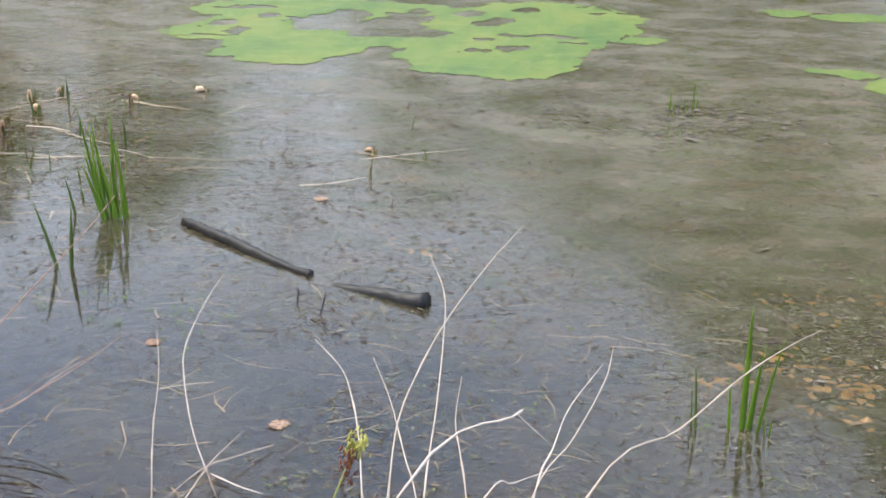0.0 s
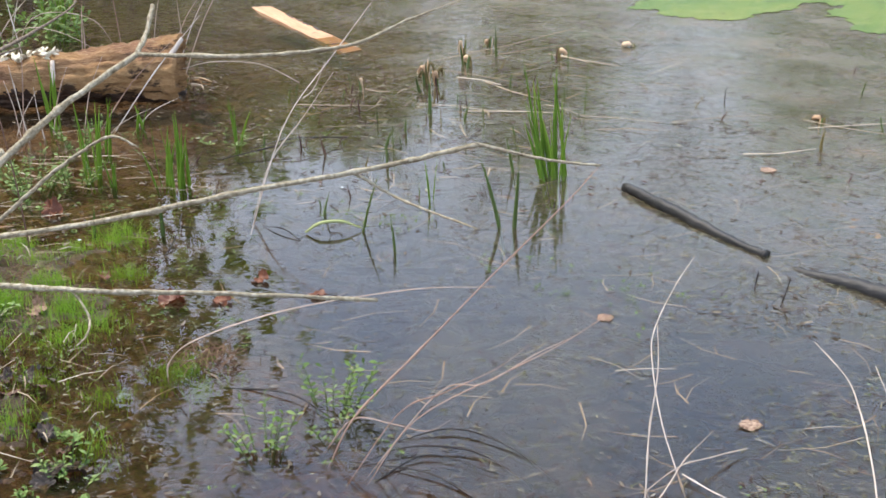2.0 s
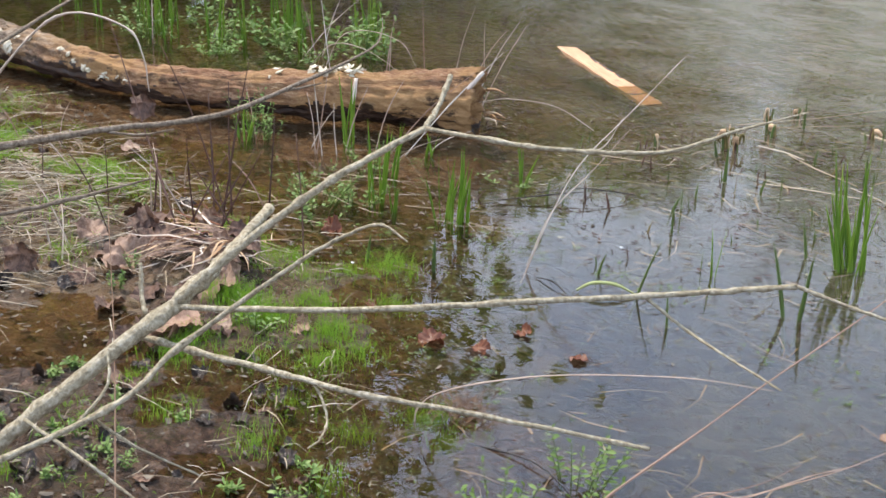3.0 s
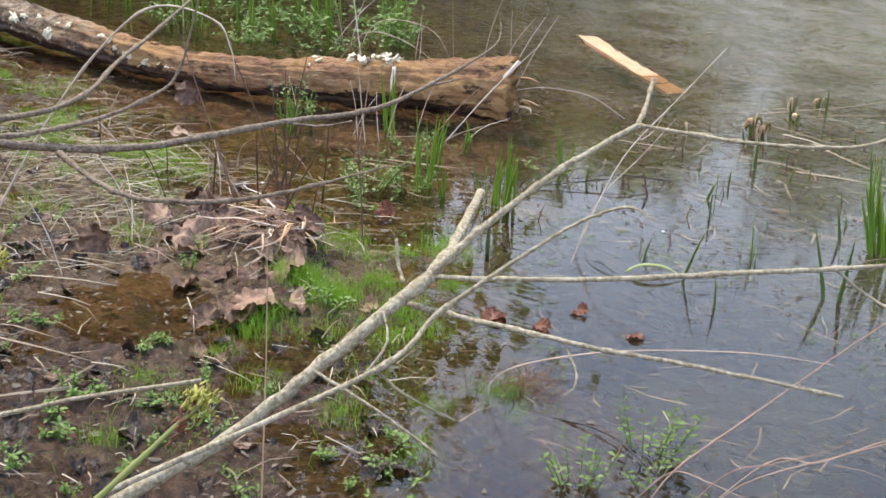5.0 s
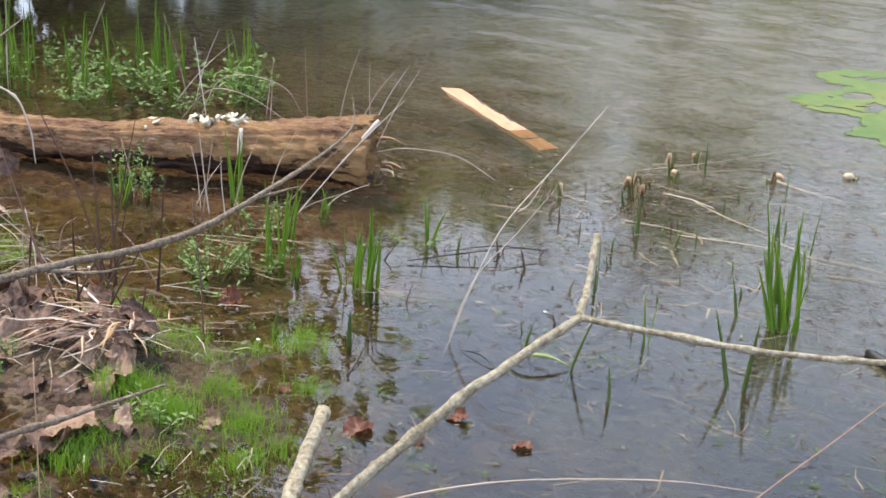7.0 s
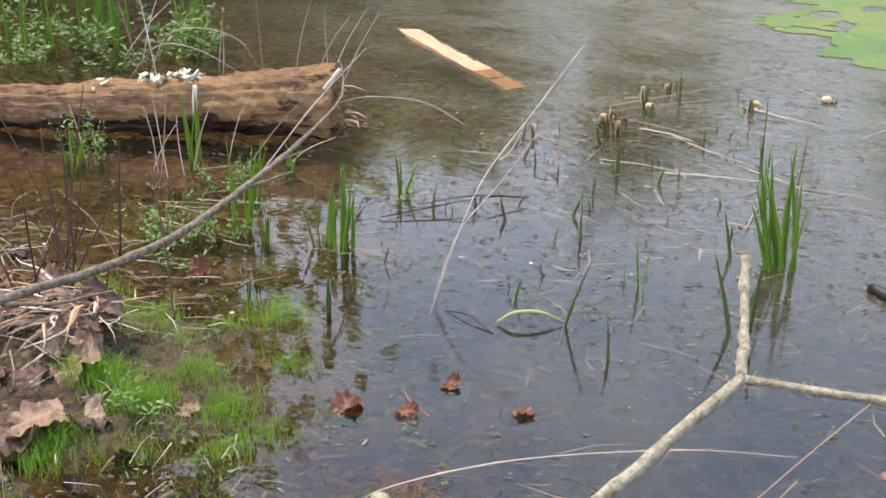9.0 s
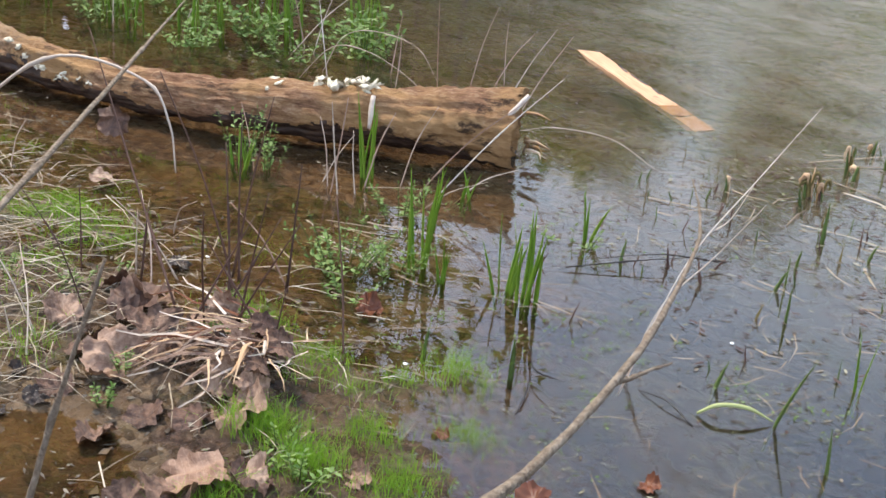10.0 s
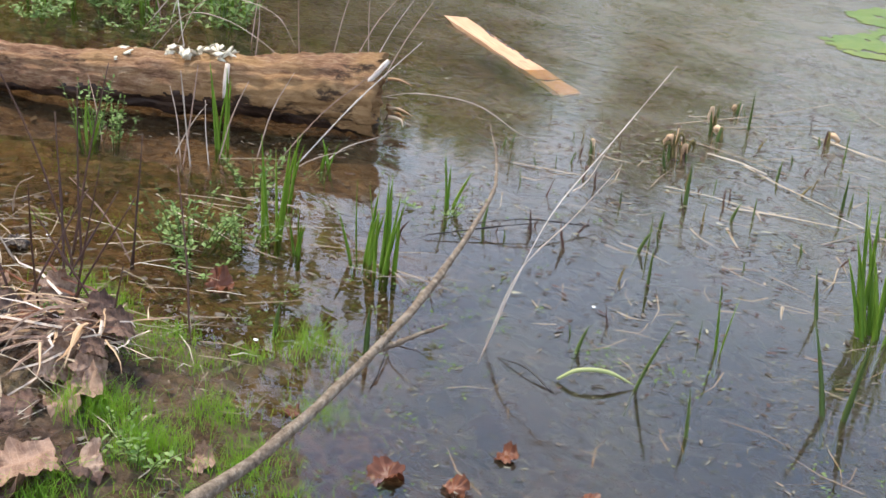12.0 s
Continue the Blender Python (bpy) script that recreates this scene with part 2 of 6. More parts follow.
def log_build(nt):
    """Rotten heartwood: short torn fibres, tan and red-brown blotches, black rot, grey bark with pale scraps at the far end."""
    turn = coords(nt, (1, 1, 1), "Object", (0, 0, radians(-31)))
    def along(sc):
        mp = nt.nodes.new("ShaderNodeMapping")
        mp.inputs["Scale"].default_value = sc
        nt.links.new(turn, mp.inputs[0])
        return mp.outputs[0]
    fibre = noise_tex(nt, 22, 10, along((0.55, 3.2, 3.2)), 0.78)
    blotch = noise_tex(nt, 7, 7, along((0.7, 1.7, 1.7)), 0.72)
    rot = noise_tex(nt, 4.2, 7, along((0.6, 1.6, 1.6)), 0.72)
    warm = noise_tex(nt, 2.3, 4, along((0.8, 1.3, 1.3)), 0.6)
    c = ramp(nt, fibre.outputs[0], [(0.34, (0.095, 0.042, 0.022)), (0.5, (0.30, 0.155, 0.082)), (0.66, (0.56, 0.37, 0.22))]).outputs[0]
    orange = mix_color(nt, fibre.outputs[0], (0.27, 0.12, 0.045), (0.62, 0.39, 0.175))
    c = mix_color(nt, ramp(nt, warm.outputs[0], [(0.42, (0, 0, 0)), (0.55, (0.85, 0.85, 0.85))]).outputs[0], c, orange)
    c = mix_color(nt, ramp(nt, blotch.outputs[0], [(0.34, (0.75, 0.75, 0.75)), (0.44, (0, 0, 0))]).outputs[0], c, mix_color(nt, fibre.outputs[0], (0.10, 0.040, 0.022), (0.25, 0.115, 0.06)))
    c = mix_color(nt, ramp(nt, blotch.outputs[0], [(0.60, (0, 0, 0)), (0.68, (0.75, 0.75, 0.75))]).outputs[0], c, (0.55, 0.39, 0.235))
    c = mix_color(nt, ramp(nt, rot.outputs[0], [(0.55, (0, 0, 0)), (0.61, (0.9, 0.9, 0.9))]).outputs[0], c, (0.035, 0.020, 0.014))
    bark = noise_tex(nt, 11, 7, along((1, 1.5, 1.5)), 0.75)
    grey = ramp(nt, bark.outputs[0], [(0.37, (0.05, 0.034, 0.025)), (0.47, (0.20, 0.140, 0.095)), (0.57, (0.37, 0.28, 0.20)), (0.66, (0.60, 0.52, 0.41))]).outputs[0]
    sep = nt.nodes.new("ShaderNodeSeparateXYZ")
    nt.links.new(world_coords(nt), sep.inputs[0])
    ragged = node(nt, "ShaderNodeMath", [(0, blotch.outputs[0]), (2, sep.outputs[0])])
    ragged.operation, ragged.inputs[1].default_value = "MULTIPLY_ADD", 2.4
    edge = nt.nodes.new("ShaderNodeMapRange")
    edge.inputs[1].default_value, edge.inputs[2].default_value = -4.4, -5.2
    nt.links.new(ragged.outputs[0], edge.inputs[0])
    c = mix_color(nt, edge.outputs[0], c, grey)
    relief = node(nt, "ShaderNodeMath", [(0, fibre.outputs[0]), (1, blotch.outputs[0])])
    return principled(nt, c, 0.88, relief.outputs[0], 1.0, 0.022, 0.2)


def duckweed_build(nt):
    v = world_coords(nt)
    big, mid, fine = noise_tex(nt, 1.6, 6, world_coords(nt, (1, .6, 1)), .7), noise_tex(nt, 9, 6, world_coords(nt, (1, .7, 1)), .75), noise_tex(nt, 70, 5, v, 0.85)
    c = ramp(nt, big.outputs[0], [(0.32, (0.062, 0.125, 0.020)), (0.5, (0.110, 0.170, 0.023)), (0.68, (0.165, 0.192, 0.030))]).outputs[0]
    c = mix_color(nt, ramp(nt, mid.outputs[0], [(0.50, (0, 0, 0)), (0.66, (0.7, 0.7, 0.7))]).outputs[0], c, (0.20, 0.225, 0.055))
    c = mix_color(nt, ramp(nt, fine.outputs[0], [(0.56, (0, 0, 0)), (0.70, (0.7, 0.7, 0.7))]).outputs[0], c, (0.075, 0.080, 0.020))
    return principled(nt, c, 0.5, fine.outputs[0], 0.6, 0.012, 0.45)


WATER = material("pond_water", water_build)
MUD = material("wet_mud", mud_build)
PAD = material("floating_duckweed", duckweed_build)
IRIS = plant("iris_leaf", (0.08, 0.19, 0.012), (0.15, 0.30, 0.022), (0.26, 0.38, 0.04), (0.20, 0.31, 0.03), False, 0.4)
OLIVE = plant("reed_leaf", (0.05, 0.09, 0.015), (0.10, 0.17, 0.03), (0.15, 0.23, 0.045), (0.08, 0.10, 0.03), False, 0.2)
GRASS = plant("bank_grass", (0.10, 0.22, 0.018), (0.21, 0.38, 0.030), (0.37, 0.48, 0.06), None, True, 0.45)
HERB = plant("herb_leaf", (0.06, 0.12, 0.02), (0.16, 0.25, 0.055), (0.36, 0.42, 0.16), None, True, 0.3)
STRAW = plant("dry_straw", (0.12, 0.080, 0.048), (0.42, 0.33, 0.22), (0.82, 0.74, 0.60), (0.36, 0.27, 0.175), True, 0.1, 0.7)
STRAWBLADE = plant("dry_blade", (0.33, 0.18, 0.085), (0.62, 0.43, 0.255), (0.84, 0.69, 0.48), (0.50, 0.31, 0.17), False, 0.1, 0.7)
REDSTRAW = plant("red_brown_straw", (0.05, 0.025, 0.015), (0.16, 0.085, 0.045), (0.36, 0.24, 0.13), (0.13, 0.065, 0.035), True, 0.1, 0.7)
STALK = plant("pale_stalk", (0.40, 0.33, 0.25), (0.62, 0.54, 0.44), (0.78, 0.72, 0.63), (0.42, 0.29, 0.21), False, 0.0, 0.6, 140)
REDSTALK = plant("reddish_stalk", (0.20, 0.105, 0.075), (0.40, 0.27, 0.195), (0.72, 0.60, 0.48), (0.38, 0.24, 0.175), False, 0.0, 0.6, 60)
RUSTSTALK = plant("rusty_stalk", (0.34, 0.18, 0.10), (0.55, 0.34, 0.215), (0.70, 0.50, 0.34), None, False, 0.0, 0.6, 90)
SHOOT = plant("green_shoot", (0.16, 0.17, 0.045), (0.22, 0.23, 0.065), (0.28, 0.29, 0.09), None, False, 0.0, 0.5)
BUD = plant("leaf_bud", (0.26, 0.25, 0.04), (0.48, 0.46, 0.09), (0.70, 0.66, 0.22), (0.44, 0.40, 0.10), False, 0.3, 0.5, 200)
PALELEAF = plant("pale_reed_leaf", (0.38, 0.40, 0.16), (0.42, 0.44, 0.18), (0.46, 0.48, 0.20), None, False, 0.2, 0.5)
PETAL = plant("white_petal", (0.78, 0.78, 0.76), (0.80, 0.80, 0.78), (0.82, 0.82, 0.8), None, False, 0.2, 0.5)
DARKSTEM = plant("dark_stem", (0.035, 0.018, 0.013), (0.075, 0.036, 0.025), (0.13, 0.066, 0.042), None, False, 0.0, 0.7)
TWIG_AND_REFLECTION = plant("black_twig_and_reflection", (0.010, 0.008, 0.007), (0.018, 0.013, 0.011), (0.03, 0.02, 0.016), None, False, 0.0, 0.45)
LEAF = dead_leaf("dead_leaf", (0.15, 0.075, 0.044), (0.31, 0.183, 0.117), (0.45, 0.315, 0.218), 0.05)
DARKLEAF = dead_leaf("dark_dead_leaf", (0.045, 0.021, 0.013), (0.125, 0.061, 0.037), (0.25, 0.142, 0.088), 0.05)
MUDLEAF = dead_leaf("mud_caked_leaf", (0.012, 0.008, 0.006), (0.034, 0.021, 0.014), (0.085, 0.054, 0.036), 0.0, 0.28)
REDLEAF = plant("rust_leaf", (0.16, 0.045, 0.015), (0.24, 0.075, 0.025), (0.32, 0.115, 0.04), (0.06, 0.02, 0.01), False, 0.05, 0.5, 60)
DEBRIS = plant("floating_litter", (0.014, 0.010, 0.008), (0.065, 0.048, 0.032), (0.29, 0.24, 0.175), (0.085, 0.063, 0.042), True, 0.0, 0.6)
LITTER = plant("sunken_leaf_litter", (0.010, 0.007, 0.005), (0.050, 0.030, 0.018), (0.17, 0.11, 0.06), (0.04, 0.025, 0.015), True, 0.0, 0.5)
TANLEAF = plant("drowned_leaf", (0.20, 0.11, 0.05), (0.30, 0.18, 0.08), (0.38, 0.26, 0.13), None, True, 0.0, 0.6)
PALEBITS = plant("plant_fragment", (0.09, 0.12, 0.03), (0.20, 0.18, 0.10), (0.44, 0.40, 0.30), None, True, 0.0, 0.6)
BRANCH = twig_bark("grey_branch", (0.17, 0.13, 0.075), (0.40, 0.33, 0.215), (0.64, 0.56, 0.42), (0.56, 0.49, 0.36))
BRANCH2 = twig_bark("brown_branch", (0.085, 0.058, 0.039), (0.225, 0.165, 0.112), (0.38, 0.305, 0.225), (0.34, 0.275, 0.205))
LOG = material("rotten_log", log_build)
WETWOOD = wood("waterlogged_wood", (0.008, 0.008, 0.008), (0.016, 0.015, 0.015), (0.035, 0.032, 0.03), (1, 4, 4), 18, 0.45, (0.03, 0.027, 0.025))
# wet rot, coloured darker still for the shade under the log
ROTSHADE = wood("wet_rot_and_shade", (0.016, 0.009, 0.007), (0.050, 0.027, 0.018), (0.13, 0.075, 0.045), (0.8, 3, 3), 14, 0.5, (0.03, 0.017, 0.012), 1.0, -31)
PLANK = wood("sawn_plank", (0.40, 0.20, 0.10), (0.58, 0.33, 0.18), (0.68, 0.43, 0.26), (0.5, 6, 6), 10, 0.65, (0.50, 0.28, 0.15), 0.3)
FUNGUS = wood("white_fungus", (0.42, 0.33, 0.20), (0.64, 0.56, 0.42), (0.78, 0.72, 0.60), (1, 1, 1), 40, 0.7, (0.66, 0.58, 0.42))
STUMP = wood("reed_stump", (0.06, 0.045, 0.015), (0.16, 0.12, 0.035), (0.28, 0.21, 0.08), (3, 3, 0.6), 30, 0.7, (0.10, 0.08, 0.03))
BARK = wood("tree_bark", (0.05, 0.04, 0.03), (0.11, 0.09, 0.07), (0.20, 0.17, 0.14), (4, 4, 0.6), 4, 0.9)
CROWN = plant("spring_foliage", (0.15, 0.23, 0.012), (0.24, 0.34, 0.020), (0.33, 0.42, 0.035), None, True, 0.5, 0.6, 1)


# ---- building helpers ----
def mesh_object(name, bm, mat, smooth=True):
    me = bpy.data.meshes.new(name)
    bm.to_mesh(me)
    bm.free()
    me.materials.append(mat)
    if smooth:
        me.polygons.foreach_set("use_smooth", [True] * len(me.polygons))
    return new(name, me)


def part(name, bm, mat, parent, label="", smooth=True):
    ob = mesh_object(name, bm, mat, smooth)
    ob.parent = parent
    if label:
        ob["label"] = label
    return ob


def thing(name, at, label, category, group="", kind=""):
    ob = new(name)
    ob.empty_display_size = 0.05
    ob.location = at
    return tagged(ob, label, category, group, kind)


def spline(points, steps):
    """A smooth line through the points (Catmull-Rom)."""
    p = [Vector(q) for q in points]
    p = [p[0] * 2 - p[1]] + p + [p[-1] * 2 - p[-2]]
    out = []
    for i in range(1, len(p) - 2):
        for k in range(steps):
            t = k / steps
            a0, b0, c0, d0 = p[i - 1], p[i], p[i + 1], p[i + 2]
            out.append(0.5 * ((2 * b0) + (c0 - a0) * t + (2 * a0 - 5 * b0 + 4 * c0 - d0) * t * t + (3 * b0 - a0 - 3 * c0 + d0) * t ** 3))
    out.append(p[-2])
    return out


def tube(bm, points, radii, sides=7, steps=5, rough=0.0, knots=0.0, seed=0, cap=True):
    """A round, tapering stem along a smooth line, with bumps and knots."""
    rnd = random.Random(seed)
    line = spline(points, steps)
    n = len(line)
    knot_at = {rnd.randrange(1, n) for _ in range(max(1, n // 6))} if knots else set()
    rings = []
    side = Vector((0.3, 0.5, 0.8)).normalized()
    sway = rnd.uniform(0, 99)
    for i, p in enumerate(line):
        d = (line[min(i + 1, n - 1)] - line[max(i - 1, 0)]).normalized()
        u = side - d * side.dot(d)
        u.normalize()
        side = u
        v = d.cross(u)
        f = i / (n - 1) * (len(radii) - 1)
        k = min(int(f), len(radii) - 2)
        r = radii[k] + (radii[k + 1] - radii[k]) * (f - k)
        if knots and 0 < i < n - 1:
            r *= 1 + 0.08 * noise.noise((i * 0.6, sway, 0))
            p = p + Vector((noise.noise((i * .45, sway, 3)), noise.noise((i * .45, sway, 6)), noise.noise((i * .45, sway, 9)))) * r * 0.4
        if i in knot_at:
            r *= 1 + knots * 1.6
        ring = []
        for s in range(sides):
            ang = 2 * math.pi * s / sides
            rr = r * (1 + rough * (rnd.random() - 0.5) * 2)
            ring.append(bm.verts.new(p + u * math.cos(ang) * rr + v * math.sin(ang) * rr))
        rings.append(ring)
    for a0, b0 in zip(rings, rings[1:]):
        for s in range(sides):
            bm.faces.new((a0[s], a0[(s + 1) % sides], b0[(s + 1) % sides], b0[s]))
    if cap:
        bm.faces.new(list(reversed(rings[0])))
        bm.faces.new(rings[-1])
    return bm


def blade(bm, base, height, width, lean=(0, 0), curl=(0, 0), segs=6, turn=0.0, fold=0.25, blunt=False):
    """A sword-shaped leaf with a folded midrib."""
    base = Vector(base)
    ax = Vector((math.cos(turn), math.sin(turn), 0))
    ay = Vector((-math.sin(turn), math.cos(turn), 0))
    rows = []
    for i in range(segs + 1):
        t = i / segs
        mid = base + Vector((lean[0] * t + curl[0] * t * t, lean[1] * t + curl[1] * t * t, height * t))
        w = width * 0.5 * (min(1.0, 0.65 + t) * (1 - t ** 3) + (0.25 if blunt else 0.02))
        rows.append((bm.verts.new(mid - ax * w), bm.verts.new(mid + ay * w * fold), bm.verts.new(mid + ax * w), bm.verts.new(mid - ay * w * fold)))
    for a0, b0 in zip(rows, rows[1:]):
        for s in range(4):
            bm.faces.new((a0[s], a0[(s + 1) % 4], b0[(s + 1) % 4], b0[s]))
    bm.faces.new(rows[-1])


# ---- the ground: one sheet from the bank to the far shore ----
SHORE = [(-60, 4.2), (-9, 3.5), (-6, 3.5), (-4.6, 3.3), (-3.7, 3.15), (-3.0, 3.12), (-2.7, 2.82), (-2.5, 2.58), (-2.25, 2.38), (-2.03, 2.2), (-1.85, 2.02), (-1.65, 1.85), (-1.4, 1.7), (-0.6, 1.55), (0.5, 1.45), (3, 1.6), (60, 3.0)]


def shore_y(x):
    return np.interp(x, [p[0] for p in SHORE], [p[1] for p in SHORE])


def bump_at(x, y, cx, cy, r, h):
    return h * math.exp(-((x - cx) ** 2 + (y - cy) ** 2) / (r * r))


def ground_z(x, y):
    s = (y - float(shore_y(x))) * 0.85
    if s > 0:
        z = -0.012 - 0.05 * min(s, 1.0) - 0.035 * min(max(s - 1, 0), 8)
    else:
        z = -0.008 + 0.048 * min(-s, 0.6) + 0.03 * max(-s - 2.2, 0)
    near = -10 < x < 6 and -3 < y < 9
    amp = 1.0 if near else 0.3
    z += amp * 0.030 * noise.noise((x * 2.6, y * 2.6, 3.1))
    if near:
        z += 0.016 * noise.noise((x * 8, y * 8, 7.7)) + 0.009 * noise.noise((x * 21, y * 21, 1.3))
        z += (0.010 * noise.noise((x * 33, y * 33, 5.1)) + 0.010 * noise.noise((x * 17, y * 17, 6.6))) * min(1.0, max(0.0, 0.5 - s * 0.8))
    z += bump_at(x, y, -3.17, 2.85, 0.20, 0.10) + bump_at(x, y, -2.9, 2.55, 0.2, 0.05) + bump_at(x, y, -1.93, 2.7, 0.12, 0.022)
    z += bump_at(x, y, -2.75, 3.28, 0.12, 0.03) + bump_at(x, y, -2.6, 2.85, 0.25, 0.02)
    z -= bump_at(x, y, -3.1, 2.27, 0.34, 0.065)
    r = math.hypot(x + 2, y - 3)
    far = max(0.0, (r - 18) * 0.12)
    return z + min(far, 3.0)


def axis(lo, hi, step, end):
    fine = list(np.arange(lo, hi, step))
    out, d, p = [], step, hi
    while p < end:
        out.append(p)
        d *= 1.25
        p += d
    out.append(end)
    low, d, p = [], step, lo
    while p > -end:
        d *= 1.25
        p -= d
        low.append(max(p, -end))
    return sorted(low) + fine + out


def build_ground():
    xs, ys = axis(-7.6, 2.2, 0.024, 400), axis(0.9, 6.0, 0.024, 400)
    verts = [(x, y, ground_z(x, y)) for y in ys for x in xs]
    w = len(xs)
    faces = [(j * w + i, j * w + i + 1, (j + 1) * w + i + 1, (j + 1) * w + i) for j in range(len(ys) - 1) for i in range(w - 1)]
    me = bpy.data.meshes.new("ground")
    me.from_pydata(verts, [], faces)
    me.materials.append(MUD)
    me.polygons.foreach_set("use_smooth", [True] * len(me.polygons))
    tagged(new("ground", me), "dark wet mud with rotting leaf litter under shallow water", "ground", kind="structure")


build_ground()

bm = bmesh.new()
q = [bm.verts.new(v) for v in ((-400, -400, 0), (400, -400, 0), (400, 400, 0), (-400, 400, 0))]
bm.faces.new(q)
tagged(mesh_object("water", bm, WATER, False), "still brown pond water reflecting a pale sky", "water", kind="structure")


# ---- far shore: trees that the water mirrors ----
def tree_meshes(seed, height):
    rnd = random.Random(seed)
    bt = bmesh.new()
    tube(bt, [(0, 0, -0.3), (rnd.uniform(-.2, .2), 0, height * .35), (rnd.uniform(-.4, .4), rnd.uniform(-.3, .3), height * .7), (rnd.uniform(-.6, .6), 0, height)], [height * .018, height * .014, height * .009, 0.02], 8, 4, 0.06)
    tips = []
    for i in range(16):
        z0 = height * rnd.uniform(0.22, 0.9)
        an, ln = rnd.uniform(0, 6.28), (height - z0) * 0.35 + height * 0.10
        up = rnd.uniform(0.3, 0.7)
        p1 = Vector((math.cos(an) * ln * .5, math.sin(an) * ln * .5, z0 + ln * up * .5))
        p2 = Vector((math.cos(an) * ln, math.sin(an) * ln, z0 + ln * up))
        tube(bt, [(0, 0, z0), p1, p2], [height * .006, height * .004, 0.015], 5, 3, 0.05)
        tips += [p1, (p1 + p2) / 2, p2]
    tips += [Vector((0, 0, height * .95))]
    bc = bmesh.new()
    for c in tips:
        for k in range(60):
            p = c + Vector((rnd.gauss(0, .75), rnd.gauss(0, .75), rnd.gauss(0, .6))) * (height / 11)
            s = rnd.uniform(.10, .24)
            u = Vector((rnd.gauss(0, 1), rnd.gauss(0, 1), rnd.gauss(0, 1))).normalized() * s
            v = u.cross(Vector((rnd.gauss(0, 1), rnd.gauss(0, 1), rnd.gauss(0, 1)))).normalized() * s * .7
            bc.faces.new([bc.verts.new(p + w1) for w1 in (-u, v, u, -v)])
    return bt, bc


def build_trees():
    kinds, tops = [], []
    for seed, height in ((3, 6.5), (5, 12.0), (8, 4.2)):
        bt, bc = tree_meshes(seed, height)
        tops.append(sorted(v.co.z for v in bc.verts)[int(len(bc.verts) * .96)])
        t1 = thing("tree", (0, -60, 0), "leafing deciduous tree on the far bank", "tree", "trees on the far bank")
        part("trunk", bt, BARK, t1)
        part("crown", bc, CROWN, t1, "sparse yellow-green spring leaves", False)
        kinds.append(t1)
    rnd = random.Random(11)
    first = dict.fromkeys(range(3), True)
    # how high the tree line rises over the pond's mirror, by bearing
    line = [(-90, 34), (-62, 34), (-56, 31), (-52, 26), (-48, 20.5), (-44, 17), (-40, 15.0), (-36, 13.9), (-30, 13.9), (-25, 13.9), (-20, 14.4), (-16, 14.6), (-12, 14.2), (-7, 14.2), (-3, 15.6), (2, 18.0), (6, 20.0), (40, 20.5)]
    gaps = ((-28.0, 1.1), (-20.8, 1.1), (-14.6, 0.5))
    spots = []
    for i in range(74):
        az = -88 + 128 * i / 73 + rnd.uniform(-1, 1)
        dist = rnd.uniform(25, 31)
        up = np.interp(az, [p[0] for p in line], [p[1] for p in line]) * rnd.uniform(.84, 1.03)
        if all(abs(az - mid) > half for mid, half in gaps):
            spots.append((az, dist, dist * math.tan(radians(up)) - 1.55))
        spots.append((az + rnd.uniform(-1, 1), dist - 3, rnd.uniform(2.2, 3.2)))
    for i in range(20):
        spots.append((rnd.uniform(-85, -42), rnd.uniform(21, 24), rnd.uniform(3.5, 5.5)))
    for az, dist, top in spots:
        x, y = math.sin(radians(az)) * dist - 0.5, math.cos(radians(az)) * dist
        tall = max(1.5, top - ground_z(x, y))
        k = min(range(3), key=lambda n1: abs(math.log(tall / tops[n1])))
        m = pose(x, y, ground_z(x, y), 0, 0, rnd.uniform(0, 360)) @ Matrix.Scale(tall / tops[k], 4)
        if first[k]:
            kinds[k].matrix_basis, first[k] = m, False
        else:
            copy_thing(kinds[k], m)


build_trees()


def bare_tree(seed, height):
    """A leafless tree: trunk, forking limbs and a net of fine twigs."""
    rnd = random.Random(seed)
    bt, bw = bmesh.new(), bmesh.new()
    top = Vector((rnd.uniform(-.4, .4), rnd.uniform(-.4, .4), height))
    tube(bt, [(0, 0, -.3), top * .35 + Vector((rnd.uniform(-.2, .2), 0, 0)), top * .7, top], [height * .010, height * .008, height * .005, .012], 7, 4, .06)

    def fork(p, d, length, r, depth):
        mid = p + d * length * .5 + Vector((rnd.gauss(0, .05), rnd.gauss(0, .05), rnd.gauss(0, .04))) * length
        end = p + d * length + Vector((rnd.gauss(0, .1), rnd.gauss(0, .1), rnd.gauss(.04, .06))) * length
        tube(bt if depth > 1 else bw, [p, mid, end], [r, r * .75, r * .45], 4 if depth > 1 else 3, 2)
        if depth:
            for k in range(rnd.randrange(3, 5)):
                q1 = p.lerp(end, rnd.uniform(.3, 1.0))
                d1 = (d + Vector((rnd.gauss(0, .6), rnd.gauss(0, .6), rnd.gauss(.15, .4)))).normalized()
                fork(q1, d1, length * rnd.uniform(.45, .7), r * .5, depth - 1)
    for i in range(13):
        f = rnd.uniform(.25, .95)
        an = rnd.uniform(0, 6.28)
        fork(top * f, Vector((math.cos(an) * .8, math.sin(an) * .8, rnd.uniform(.3, 1.0))).normalized(), height * rnd.uniform(.13, .24) * (1.25 - f * .6), height * .0042, 3)
    return bt, bw


